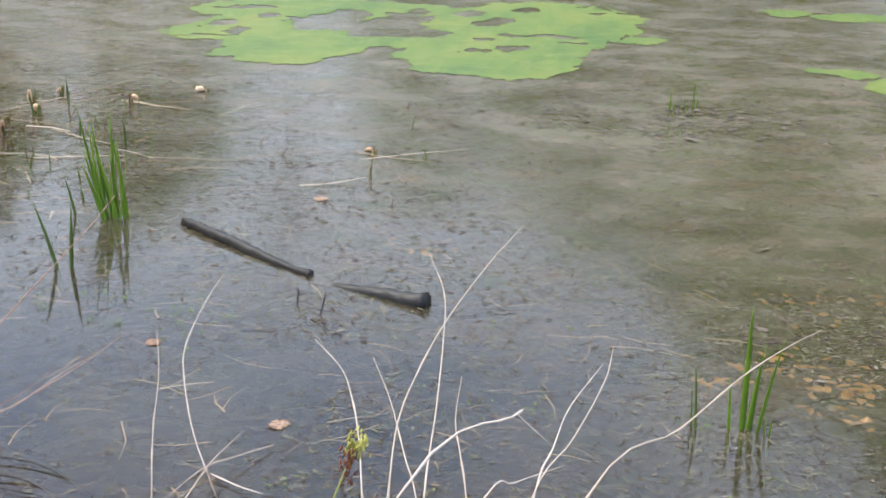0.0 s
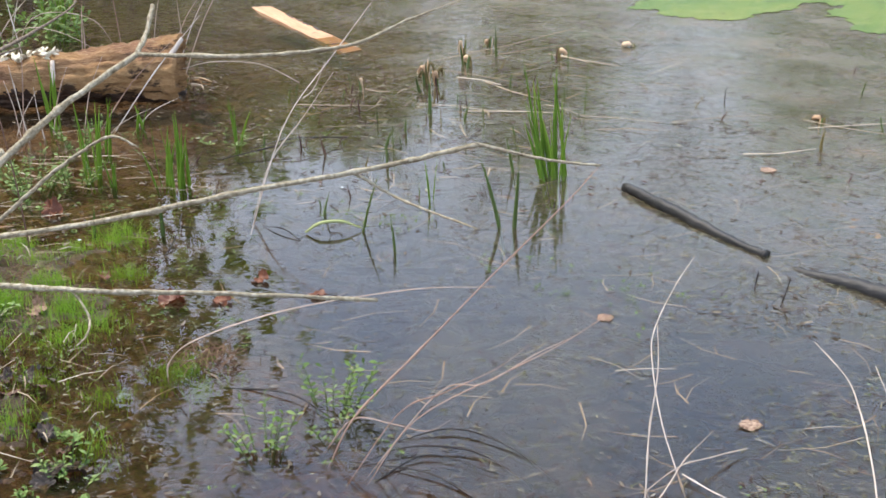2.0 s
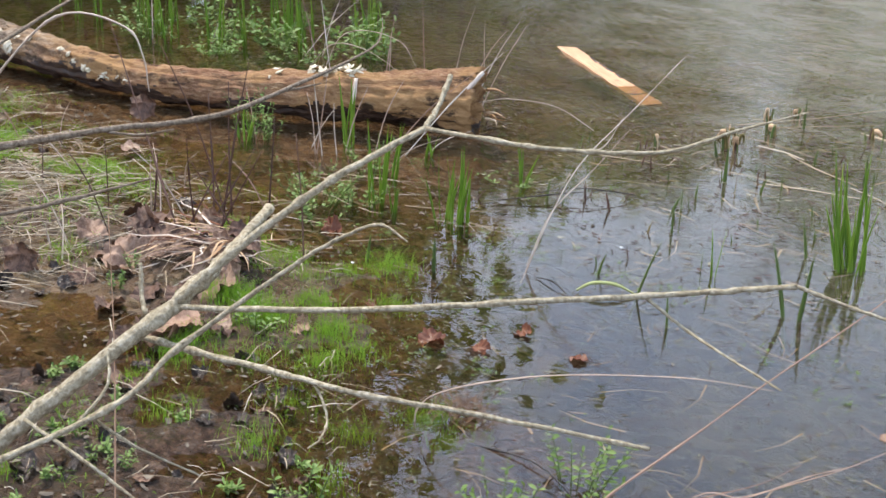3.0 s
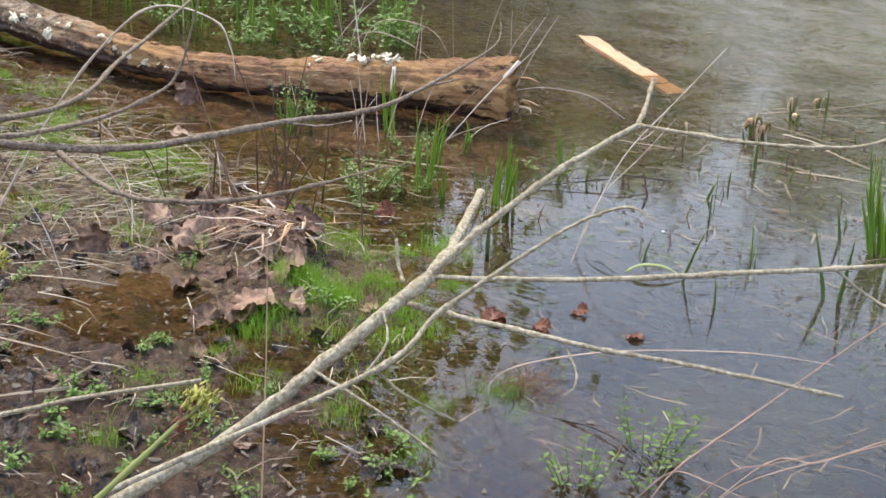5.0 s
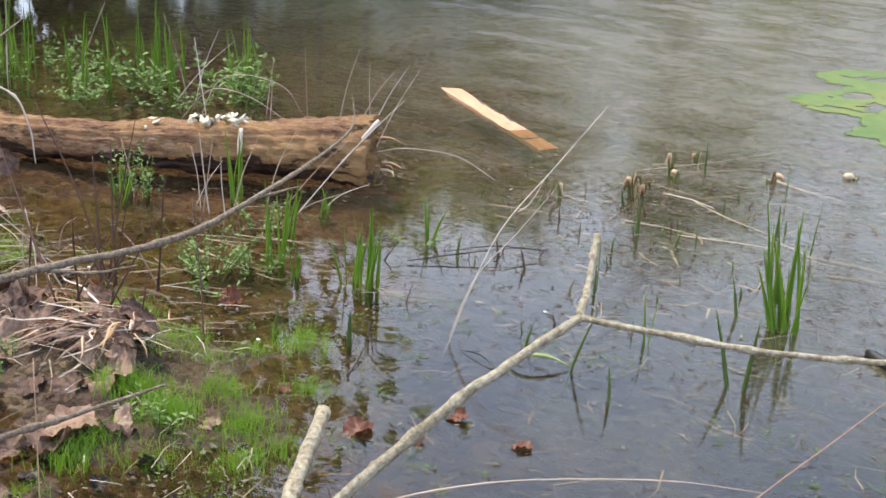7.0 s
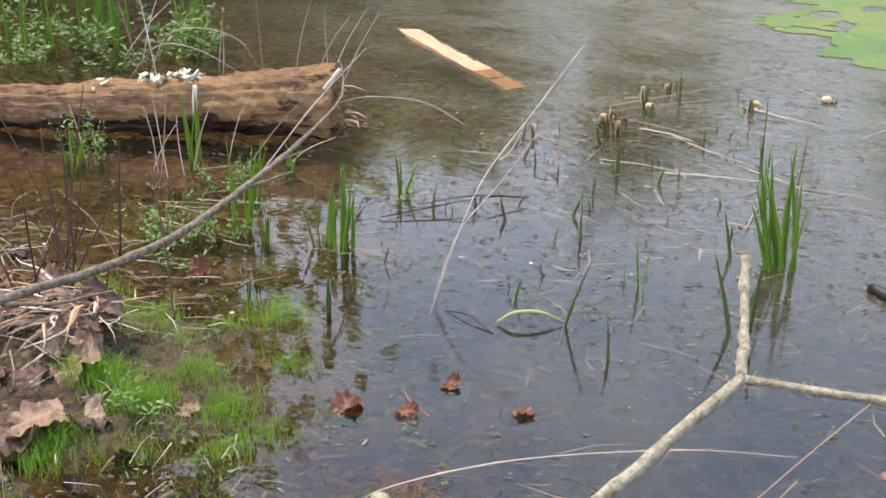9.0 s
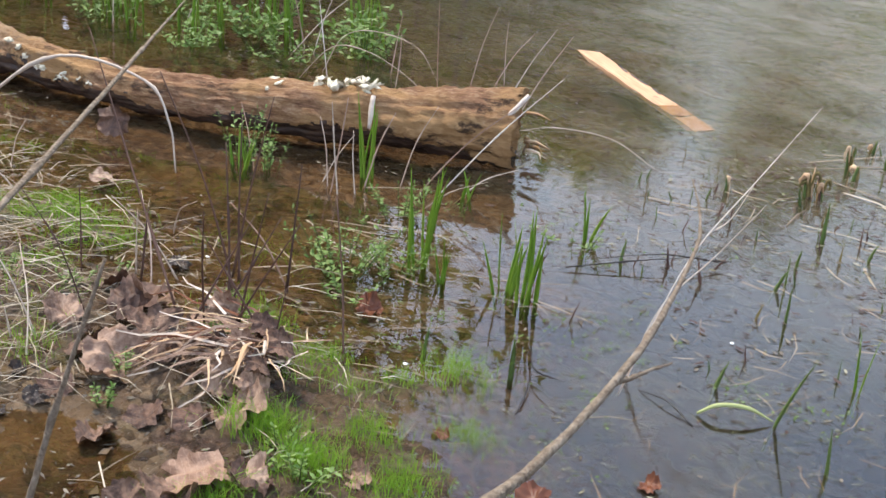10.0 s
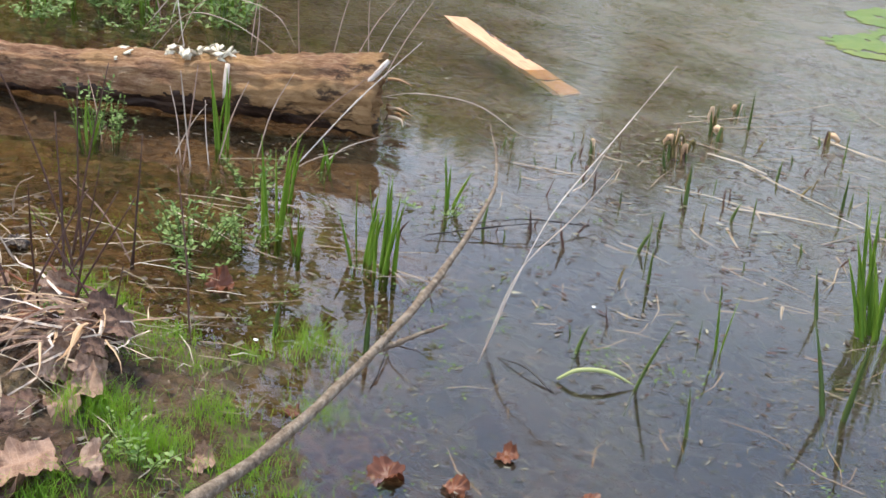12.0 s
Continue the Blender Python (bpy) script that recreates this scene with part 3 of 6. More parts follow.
def build_bare_trees():
    kinds = []
    for seed in (2, 7):
        bt, bw = bare_tree(seed, 8.0)
        t1 = thing("tree", (0, 60, 0), "leafless grey tree with fine twigs on the far bank", "tree", "bare trees on the far bank")
        part("trunk", bt, BARK, t1)
        tagged(part("twigs", bw, BARK, t1, "net of thin bare twigs"), kind="stuff")
        kinds.append(t1)
    rnd = random.Random(19)
    for i, (az, up) in enumerate(((-54, 28), (-50, 23), (-47, 21.5), (-44.5, 20), (-42, 18.5), (-39.5, 17.5), (-37, 16.0), (-34.5, 14.8), (-31, 15), (-25, 15.5), (-24, 16), (-18, 16.5), (-15.5, 15.5), (-11.5, 9.5), (-9, 9), (-5, 10.5))):
        dist = rnd.uniform(20, 24)
        x, y = math.sin(radians(az)) * dist - 0.5, math.cos(radians(az)) * dist
        tall = (dist * math.tan(radians(up)) - 0.4) / 1.15
        m = pose(x, y, ground_z(x, y), 0, 0, rnd.uniform(0, 360)) @ Matrix.Scale(tall / 8.0, 4)
        if i < 2:
            kinds[i].matrix_basis = m
        else:
            copy_thing(kinds[i % 2], m)


build_bare_trees()


# ---- floating duckweed mats ----
def mat_field(blobs, holes):
    def f(x, y):
        wx, wy = x + 0.12 * noise.noise((x * 2.3, y * 1.6, 0.4)), y + 0.16 * noise.noise((x * 2.0, y * 1.4, 5.2))
        wx += 0.06 * noise.noise((x * 8, y * 6, 3.4)) + 0.03 * noise.noise((x * 21, y * 17, 8.1))
        wy += 0.10 * noise.noise((x * 7, y * 5, 7.7)) + 0.05 * noise.noise((x * 19, y * 14, 1.9))
        v = max(1 - math.hypot((wx - cx) / rx, (wy - cy) / ry) for cx, cy, rx, ry in blobs)
        for cx, cy, rx, ry in holes:
            v = min(v, math.hypot((wx - cx) / rx, (wy - cy) / ry) - 1)
        return v + 0.13 * noise.noise((x * 6, y * 4.5, 2.0)) + 0.10 * noise.noise((x * 15, y * 11, 6.0)) - 0.45 * max(0.0, noise.noise((x * 1.6, y * 4.0, 11.0)) - 0.18)
    return f


def build_mat(name, blobs, holes, box, label, step=0.02):
    f = mat_field(blobs, holes)
    x0, y0, x1, y1 = box
    nx, ny = int((x1 - x0) / step), int((y1 - y0) / step)
    inside = {}
    cells = [(i, j) for j in range(ny) for i in range(nx) if f(x0 + (i + .5) * step, y0 + (j + .5) * step) > 0]
    verts, faces = [], []
    def vid(i, j):
        if (i, j) not in inside:
            x, y = x0 + i * step, y0 + j * step
            g = noise.noise((x * 40, y * 40, 0))
            inside[(i, j)] = len(verts)
            verts.append((x + step * .45 * noise.noise((x * 31, y * 31, 9)), y + step * .45 * noise.noise((x * 31, y * 31, 4)), 0.0035 + 0.0015 * g))
        return inside[(i, j)]
    for i, j in cells:
        faces.append((vid(i, j), vid(i + 1, j), vid(i + 1, j + 1), vid(i, j + 1)))
    me = bpy.data.meshes.new(name)
    me.from_pydata(verts, [], faces)
    me.materials.append(PAD)
    tagged(new(name, me), label, "duckweed", "floating duckweed mats")


build_mat("duckweed_mat",
          [(-2.55, 8.65, 0.60, 0.62), (-2.1, 8.05, 0.50, 0.58), (-2.5, 9.5, 0.80, 0.6), (-1.55, 8.3, 0.6, 0.22), (-0.75, 8.1, 0.62, 0.75), (-1.6, 9.75, 1.1, 0.25), (-0.6, 9.3, 0.75, 1.0), (-0.35, 8.65, 0.32, 0.45)],
          [(-2.86, 8.82, .12, .12), (-2.63, 8.49, .06, .15), (-2.57, 9.14, .09, .11), (-2.88, 9.5, .23, .08), (-2.13, 9.1, .27, .42), (-1.67, 9.01, .19, .36), (-1.51, 9.48, .08, .34), (-1.16, 9.65, .09, .13), (-.91, 9.27, .12, .14), (-.75, 9.8, .10, .11),
           (-.92, 8.65, .10, .06), (-.74, 8.84, .09, .07), (-.48, 8.88, .18, .08), (-.92, 8.2, .07, .08), (-.7, 8.37, .16, .12), (-2.75, 8.27, .23, .025), (-.3, 8.6, .12, .05)],
          (-4.2, 7.0, 0.6, 10.8), "bright green duckweed mat floating on the pond, ragged with holes")
build_mat("duckweed_mat", [(0.2, 8.75, 0.17, 0.13)], [], (-0.1, 8.4, 0.5, 9.1), "small ragged patch of green duckweed on the water")
build_mat("duckweed_mat", [(1.2, 10.25, 0.22, 0.2), (1.7, 10.1, 0.3, 0.22)], [], (0.8, 9.7, 2.2, 10.7), "thin strip of green duckweed on the water")
build_mat("duckweed_mat", [(1.35, 8.0, 0.25, 0.12), (1.75, 7.6, 0.3, 0.28)], [], (0.9, 7.1, 2.2, 8.4), "green duckweed patch near open water")


# ---- the rotten log ----
def build_log():
    base = Vector((-4.5, 4.45, 0))
    th = thing("log", base, "rotten reddish-brown fallen log lying in shallow water", "log")
    pts = [(-3.78, 4.91, .14), (-3.95, 4.81, .13), (-4.17, 4.67, .115), (-4.45, 4.50, .10), (-4.88, 4.26, .085), (-5.3, 4.08, .085), (-6.1, 3.98, .11), (-7.0, 3.93, .15), (-8.2, 3.9, .22), (-9.4, 3.9, .3)]
    rad = [.158, .148, .132, .122, .106, .095, .10, .115, .14, .15]
    line = [p - base for p in spline(pts, 56)]
    bm = bmesh.new()
    rings, n, sides = [], len(line), 84
    for i, p in enumerate(line):
        d = (line[min(i + 1, n - 1)] - line[max(i - 1, 0)]).normalized()
        u = Vector((0, 0, 1)) - d * d.z
        u.normalize()
        v = d.cross(u)
        f = i / (n - 1) * (len(rad) - 1)
        k = min(int(f), len(rad) - 2)
        r = rad[k] + (rad[k + 1] - rad[k]) * (f - k)
        ring = []
        for s in range(sides):
            an = 2 * math.pi * s / sides
            w = p + u * math.cos(an) * r + v * math.sin(an) * r
            ridges = 0.06 * noise.noise((math.cos(an) * 5, math.sin(an) * 5, f * 0.9)) + 0.055 * noise.noise((w.x * 3, w.y * 8, w.z * 8)) + 0.05 * noise.noise((w.x * 11, w.y * 25, w.z * 25)) + 0.03 * noise.noise((w.x * 30, w.y * 40, w.z * 40)) + 0.10 * min(1.0, f / 6) * noise.noise((w.x * 9, w.y * 12, w.z * 12))
            end = 0.0
            if i == 0:
                end = 0.05 * noise.noise((math.cos(an) * 4, math.sin(an) * 4, 9)) + 0.02 * math.cos(an)
            groove = max(0.0, -(0.55 * math.cos(an) + 0.83 * math.sin(an))) ** 2 * 0.30 * min(1.0, f / 1.5) * (0.6 + 0.8 * noise.noise((w.x * 2.2, 4.0, 1.0)) ** 2)
            low = max(0.0, -math.cos(an) - 0.35) * 0.08 * min(1.0, f / 1.5)
            rr = r * (1 + ridges * 1.9 - low - groove * max(0.0, 0.3 - math.cos(an)))
            ring.append(bm.verts.new(p + u * math.cos(an) * rr + v * math.sin(an) * rr - d * end))
        rings.append(ring)
    for a0, b0 in zip(rings, rings[1:]):
        for s in range(sides):
            bm.faces.new((a0[s], a0[(s + 1) % sides], b0[(s + 1) % sides], b0[s]))
    d = (line[1] - line[0]).normalized()
    inner = [bm.verts.new(line[0] + (w.co - line[0]) * 0.62 + d * 0.05) for w in rings[0]]
    deep = bm.verts.new(line[0] + d * 0.16)
    for s in range(sides):
        bm.faces.new((rings[0][(s + 1) % sides], rings[0][s], inner[s], inner[(s + 1) % sides]))
        bm.faces.new((inner[(s + 1) % sides], inner[s], deep))
    bm.faces.new(rings[-1])
    # wet black rot below, with the underside's shade painted in; ragged upper edge
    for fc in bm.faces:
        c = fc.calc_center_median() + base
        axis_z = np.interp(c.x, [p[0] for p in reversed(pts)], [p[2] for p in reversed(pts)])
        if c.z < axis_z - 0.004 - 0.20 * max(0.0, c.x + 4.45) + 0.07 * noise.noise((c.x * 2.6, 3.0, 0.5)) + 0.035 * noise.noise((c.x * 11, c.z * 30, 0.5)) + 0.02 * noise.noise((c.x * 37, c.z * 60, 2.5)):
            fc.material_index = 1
    part("trunk", bm, LOG, th).data.materials.append(ROTSHADE)
    rnd = random.Random(4)
    for cx, cy, cz, n1, sp in ((-4.42, 4.53, .232, 13, .05), (-4.31, 4.59, .236, 17, .07), (-4.63, 4.40, .190, 5, .05)):
        for i in range(n1):
            bf = bmesh.new()
            bmesh.ops.create_icosphere(bf, subdivisions=2, radius=1)
            sx, sy, sz = rnd.uniform(.012, .034), rnd.uniform(.010, .024), rnd.uniform(.003, .009)
            tip = Euler((rnd.uniform(-.9, .9), rnd.uniform(-.9, .9), rnd.uniform(0, 6))).to_matrix()
            o = Vector((cx + rnd.uniform(-sp, sp), cy + rnd.uniform(-.06, .04), cz + rnd.uniform(-.012, .022))) - base
            for w in bf.verts:
                k = 1 + 1.1 * noise.noise(w.co * 2.2 + Vector((i, cx, 0))) + .4 * noise.noise(w.co * 6 + Vector((cx, i, 0)))
                w.co = tip @ Vector((w.co.x * sx * k, w.co.y * sy * k, w.co.z * sz * k)) + o
            part("bracket_fungus", bf, FUNGUS, th, "cream-white bracket fungus")
    # pale bark scabs along the far half
    scabs = ((-6.512, 3.846, .179, 1.5), (-6.447, 3.871, .197, 1.2), (-6.349, 3.907, .197, 1.3), (-6.203, 3.866, .142, 1.7), (-6.189, 3.912, .186, .8), (-6.097, 3.925, .190, 1.2), (-5.801, 3.940, .182, .9), (-5.725, 3.933, .172, 1.0), (-5.675, 3.933, .145, .9), (-5.60, 3.942, .122, 1.0), (-5.572, 3.947, .112, .6), (-5.479, 3.969, .100, 1.1), (-5.447, 3.977, .099, .9), (-5.316, 3.987, .105, .9), (-5.364, 3.981, .108, .6), (-6.75, 3.84, .22, 1.2), (-6.98, 3.83, .24, 1.3))
    for i, (x, y, z, k1) in enumerate(scabs):
        bf = bmesh.new()
        bmesh.ops.create_icosphere(bf, subdivisions=3, radius=1)
        sx, sz = k1 * rnd.uniform(.014, .026), k1 * rnd.uniform(.010, .016)
        tilt = Euler((rnd.uniform(-.9, -.2), rnd.uniform(-.5, .5), rnd.uniform(-.4, .4))).to_matrix()
        for w in bf.verts:
            k = 1 + 1.3 * noise.noise(w.co * 1.8 + Vector((i, 7, 0))) + .8 * noise.noise(w.co * 5 + Vector((i, 3, 0)))
            w.co = tilt @ Vector((w.co.x * sx * k, w.co.y * .008 * k, w.co.z * sz * k)) + Vector((x, y, z)) - base
        part("bark_scab", bf, FUNGUS, th, "pale scab of old bark")
    for p0, p1, w1 in (((-4.215, 4.53, .23), (-4.185, 4.485, .11), .010), ((-3.69, 4.84, .31), (-3.78, 4.78, .18), .010)):
        bs = bmesh.new()
        p0, p1 = Vector(p0) - base, Vector(p1) - base
        tube(bs, [p0, (p0 + p1) / 2 + Vector((.004, -.004, 0)), p1], [w1, w1 * 1.1, w1 * .6], 5, 3, .2)
        part("splinter", bs, STALK, th, "pale peeled strip of wood")
    for i in range(6):
        bs = bmesh.new()
        an = rnd.uniform(0, 6.28)
        p0 = Vector((-3.75 - .08 * math.cos(an), 4.94 + .10 * math.cos(an), .175 + .12 * math.sin(an))) - base
        tube(bs, [p0, p0 + Vector((.05, rnd.uniform(-.02, .02), rnd.uniform(-.02, .01))), p0 + Vector((rnd.uniform(.07, .13), rnd.uniform(-.03, .02), rnd.uniform(-.03, .01)))], [.008, .005, .0015], 5, 2, .2)
        part("splinter", bs, (STRAWBLADE, LOG)[i % 2], th, "ragged broken wood fibre")


build_log()


# ---- the sawn plank ----
def build_plank():
    th = thing("plank", (-4.1, 6.5, 0), "pale sawn plank floating with one end under water", "plank")
    bm = bmesh.new()
    L, W, T = 1.20, 0.116, 0.020
    n = 22
    rows = []
    rnd = random.Random(2)
    for i in range(n + 1):
        x = -L / 2 + L * i / n
        j0, j1 = 0.004 * rnd.uniform(-1, 1), 0.004 * rnd.uniform(-1, 1)
        e0 = 0.05 * rnd.uniform(-1, 1) if i in (0, n) else 0
        rows.append([bm.verts.new((x + e0 * k, y, z)) for k, (y, z) in enumerate(((-W / 2 + j0, 0), (W / 2 + j1, 0), (W / 2 + j1, T), (-W / 2 + j0, T)))])
    for a0, b0 in zip(rows, rows[1:]):
        for s in range(4):
            bm.faces.new((a0[s], a0[(s + 1) % 4], b0[(s + 1) % 4], b0[s]))
    bm.faces.new(list(reversed(rows[0])))
    bm.faces.new(rows[-1])
    bmesh.ops.recalc_face_normals(bm, faces=bm.faces)
    body = part("board", bm, PLANK, th, "", False)
    bm = bmesh.new()
    tube(bm, [(L * .36, -W / 2, T + .001), (L * .38, -.02, T + .002), (L * .36, W / 2, T + .001)], [.003, .004, .002], 4, 4, .4)
    part("crack", bm, DARKSTEM, th, "dark split across the wood")
    for i in range(11):
        bm = bmesh.new()
        bmesh.ops.create_icosphere(bm, subdivisions=2, radius=1)
        px = -L / 2 + L * rnd.uniform(.06, .60)
        o = Vector((px, W / 2 - abs(rnd.gauss(0, .006)), T + .0005))
        sx, sy = rnd.uniform(.012, .045), rnd.uniform(.003, .008)
        for w in bm.verts:
            k = 1 + 1.1 * noise.noise(w.co * 1.9 + Vector((i, 2, 0)))
            w.co = Vector((w.co.x * sx * k, w.co.y * sy * k, w.co.z * .0015)) + o
        part("dirt_patch", bm, MUDLEAF if i % 3 else ROTSHADE, th, "dark patch of dried mud")
    d = Vector((-3.62, 6.13, 0)) - Vector((-4.585, 6.755, 0))
    th.matrix_basis = pose(-4.095, 6.437, -0.0135, 0, 1.35, math.degrees(math.atan2(d.y, d.x)))


build_plank()


# ---- the waterlogged branch ----
def build_sunken():
    th = thing("sunken_branch", (-0.8, 4.1, 0), "black waterlogged branch breaking the surface twice", "branch")
    b = Vector((-0.8, 4.1, 0))
    bm = bmesh.new()
    tube(bm, [Vector(p) - b for p in ((-1.38, 4.475, .012), (-1.2, 4.35, .012), (-1.0, 4.21, .006), (-.84, 4.10, .002), (-.765, 4.055, .006), (-.745, 4.045, .004))], [.017, .021, .019, .014, .012, .018], 12, 9, .07, .10, 3)
    part("branch", bm, WETWOOD, th)
    bm = bmesh.new()
    tube(bm, [Vector(p) - b for p in ((-.70, 4.01, -.02), (-.6, 3.97, -.006), (-.45, 3.915, .002), (-.30, 3.865, .010))], [.008, .018, .025, .032], 14, 8, .06, 0.05, 5)
    part("butt", bm, WETWOOD, th, "thick sawn end of the black branch")


build_sunken()


# ---- branches reaching over the water ----
def branch_thing(name, at, label, limbs, mat, thin=0.66, twig_label=""):
    th = thing(name, at, label, "branch")
    b = Vector(at)
    for i, (pname, pts, rad, kn) in enumerate(limbs):
        bm = bmesh.new()
        tube(bm, [Vector(p) - b for p in pts], [r * thin for r in rad], 9, 12, 0.05, kn, i + 1)
        part(pname, bm, mat, th, twig_label if pname == "twig" else "")
    return th


branch_thing("fallen_branch", (-1.7, 0.1, 0.0), "pale grey bare branch with long side twigs leaning over the water", [
    ("stem", [(-1.7, .1, -.02), (-1.35, .42, .45), (-1.08, .70, .82), (-.939, .839, .965), (-.875, .905, 1.047), (-.835, 1.030, 1.128), (-.877, 1.123, 1.141), (-.928, 1.217, 1.152)], [.015, .014, .012, .0108, .0105, .011, .0088, .0078], .12),
    ("limb", [(-.833, 1.030, 1.131), (-.810, 1.081, 1.175), (-.774, 1.161, 1.231), (-.738, 1.243, 1.272)], [.007, .0058, .005, .0046], .25),
    ("twig", [(-.738, 1.243, 1.272), (-.75, 1.275, 1.288), (-.761, 1.301, 1.309)], [.0042, .0034, .004], .2),
    ("twig", [(-.738, 1.243, 1.272), (-.613, 1.270, 1.275), (-.524, 1.306, 1.285), (-.482, 1.350, 1.304), (-.449, 1.413, 1.317)], [.0034, .003, .0027, .002, .001], .25),
] + [
    ("limb", [(-.835, 1.025, 1.126), (-.700, 1.112, 1.141), (-.583, 1.186, 1.163), (-.499, 1.301, 1.164), (-.408, 1.351, 1.185)], [.0042, .0042, .004, .0038, .0034], .2),
    ("twig", [(-.408, 1.351, 1.185), (-.35, 1.38, 1.168), (-.300, 1.403, 1.161)], [.0027, .0022, .0016], .2),
    ("twig", [(-.515, 1.285, 1.162), (-.470, 1.30, 1.135), (-.370, 1.267, 1.131)], [.0024, .002, .0012], .2),
    ("limb", [(-.865, 1.0, 1.098), (-.743, 1.044, 1.094), (-.639, 1.072, 1.096), (-.570, 1.130, 1.084), (-.463, 1.234, 1.054)], [.0046, .004, .0037, .0034, .0026], .2),
] + [
    ("twig", [(-.687, 1.06, 1.095), (-.66, 1.05, 1.078), (-.645, 1.03, 1.07), (-.65, 1.02, 1.062)], [.0018, .0016, .0014, .001], .2),
    ("twig", [(-.859, 1.014, 1.115), (-.875, 1.022, 1.13), (-.887, 1.031, 1.152)], [.0034, .003, .0026], .2),
    ("twig", [(-.896, .664, .995), (-.804, .918, 1.067), (-.797, 1.0, 1.105), (-.724, 1.063, 1.184), (-.684, 1.090, 1.218), (-.64, 1.088, 1.240), (-.612, 1.09, 1.233)], [.0046, .0042, .0038, .003, .0024, .0018, .001], .3),
    ("twig", [(-.808, .91, 1.065), (-.81, .94, 1.088), (-.83, .955, 1.11)], [.0024, .002, .0015], .1),
    ("twig", [(-.808, .92, 1.068), (-.80, .955, 1.03), (-.768, 1.0, .995)], [.0024, .002, .0012], .1),
    ("twig", [(-.86, .89, 1.055), (-.79, .91, 1.03), (-.73, .93, 1.0)], [.0028, .0024, .0015], .1),
], BRANCH)

branch_thing("overhanging_branch", (-1.6, -0.2, 0.0), "grey-brown bare branch arching low over the bank", [
    ("stem", [(-1.6, -.2, -.05), (-1.56, 0.0, .7), (-1.52, .3, 1.2), (-1.479, .538, 1.247), (-1.433, .774, 1.193), (-1.387, 1.02, 1.137), (-1.382, 1.308, 1.124), (-1.388, 1.503, 1.11), (-1.418, 1.703, 1.127), (-1.480, 1.902, 1.140), (-1.508, 1.960, 1.155), (-1.540, 1.995, 1.178)], [.013, .011, .009, .0075, .0072, .0068, .0060, .0055, .0042, .0026, .0018, .0009], .15),
    ("twig", [(-1.383, 1.325, 1.119), (-1.35, 1.357, 1.117), (-1.313, 1.381, 1.128)], [.0026, .0022, .0014], .2),
    ("twig", [(-1.41, 1.66, 1.12), (-1.402, 1.69, 1.123), (-1.392, 1.715, 1.127)], [.003, .0022, .0012], .2),
    ("limb", [(-1.52, .5, 1.22), (-1.62, 1.05, 1.13), (-1.93, 1.42, 1.109), (-2.16, 1.72, 1.127), (-2.35, 1.96, 1.142), (-2.5, 2.15, 1.155)], [.0062, .0058, .005, .0044, .0034, .0016], .25),
] + [
    ("limb", [(-1.46, .62, 1.21), (-1.42, .85, 1.175), (-1.40, .99, 1.175), (-1.395, 1.10, 1.197), (-1.39, 1.135, 1.228), (-1.375, 1.15, 1.30), (-1.36, 1.165, 1.37)], [.005, .0048, .0042, .0032, .0024, .0017, .001], .25),
    ("twig", [(-1.392, .945, 1.146), (-1.296, .931, 1.138), (-1.211, .924, 1.139), (-1.142, .936, 1.149), (-1.085, .968, 1.157), (-1.032, 1.03, 1.172), (-.982, 1.113, 1.193)], [.0048, .0046, .0044, .004, .0036, .003, .0014], .3),
], BRANCH2, 0.72)


# ---- tall dry stalks at the water's edge ----
STALKS = [
    [(0.13, 2.95, 0.61), (0.06, 2.84, 0.54), (-0.01, 2.70, 0.45), (-0.05, 2.59, 0.37), (-0.07, 2.49, 0.30), (-0.06, 2.36, 0.20), (-0.06, 2.24, -0.05)],
    [(-0.11, 3.01, 0.50), (-0.05, 2.90, 0.44), (-0.03, 2.79, 0.37), (-0.01, 2.61, 0.28), (0.01, 2.39, 0.19), (0.03, 2.25, -0.05)],
    [(-0.33, 2.75, 0.36), (-0.25, 2.68, 0.33), (-0.21, 2.62, 0.30), (-0.16, 2.50, 0.26), (-0.11, 2.34, 0.20), (-0.06, 2.19, -0.05)],
    [(-0.22, 2.87, 0.27), (-0.15, 2.76, 0.21), (-0.09, 2.64, 0.14), (-0.04, 2.54, 0.09), (-0.01, 2.47, -0.05)],
    [(-0.73, 3.20, 0.32), (-0.75, 3.11, 0.27), (-0.76, 2.99, 0.20), (-0.74, 2.92, 0.15), (-0.66, 2.77, 0.07), (-0.56, 2.66, -0.05)],
    [(-0.55, 2.37, 0.52), (-0.53, 2.32, 0.45), (-0.52, 2.25, 0.35), (-0.50, 2.18, 0.25), (-0.48, 2.08, -0.05)],
]
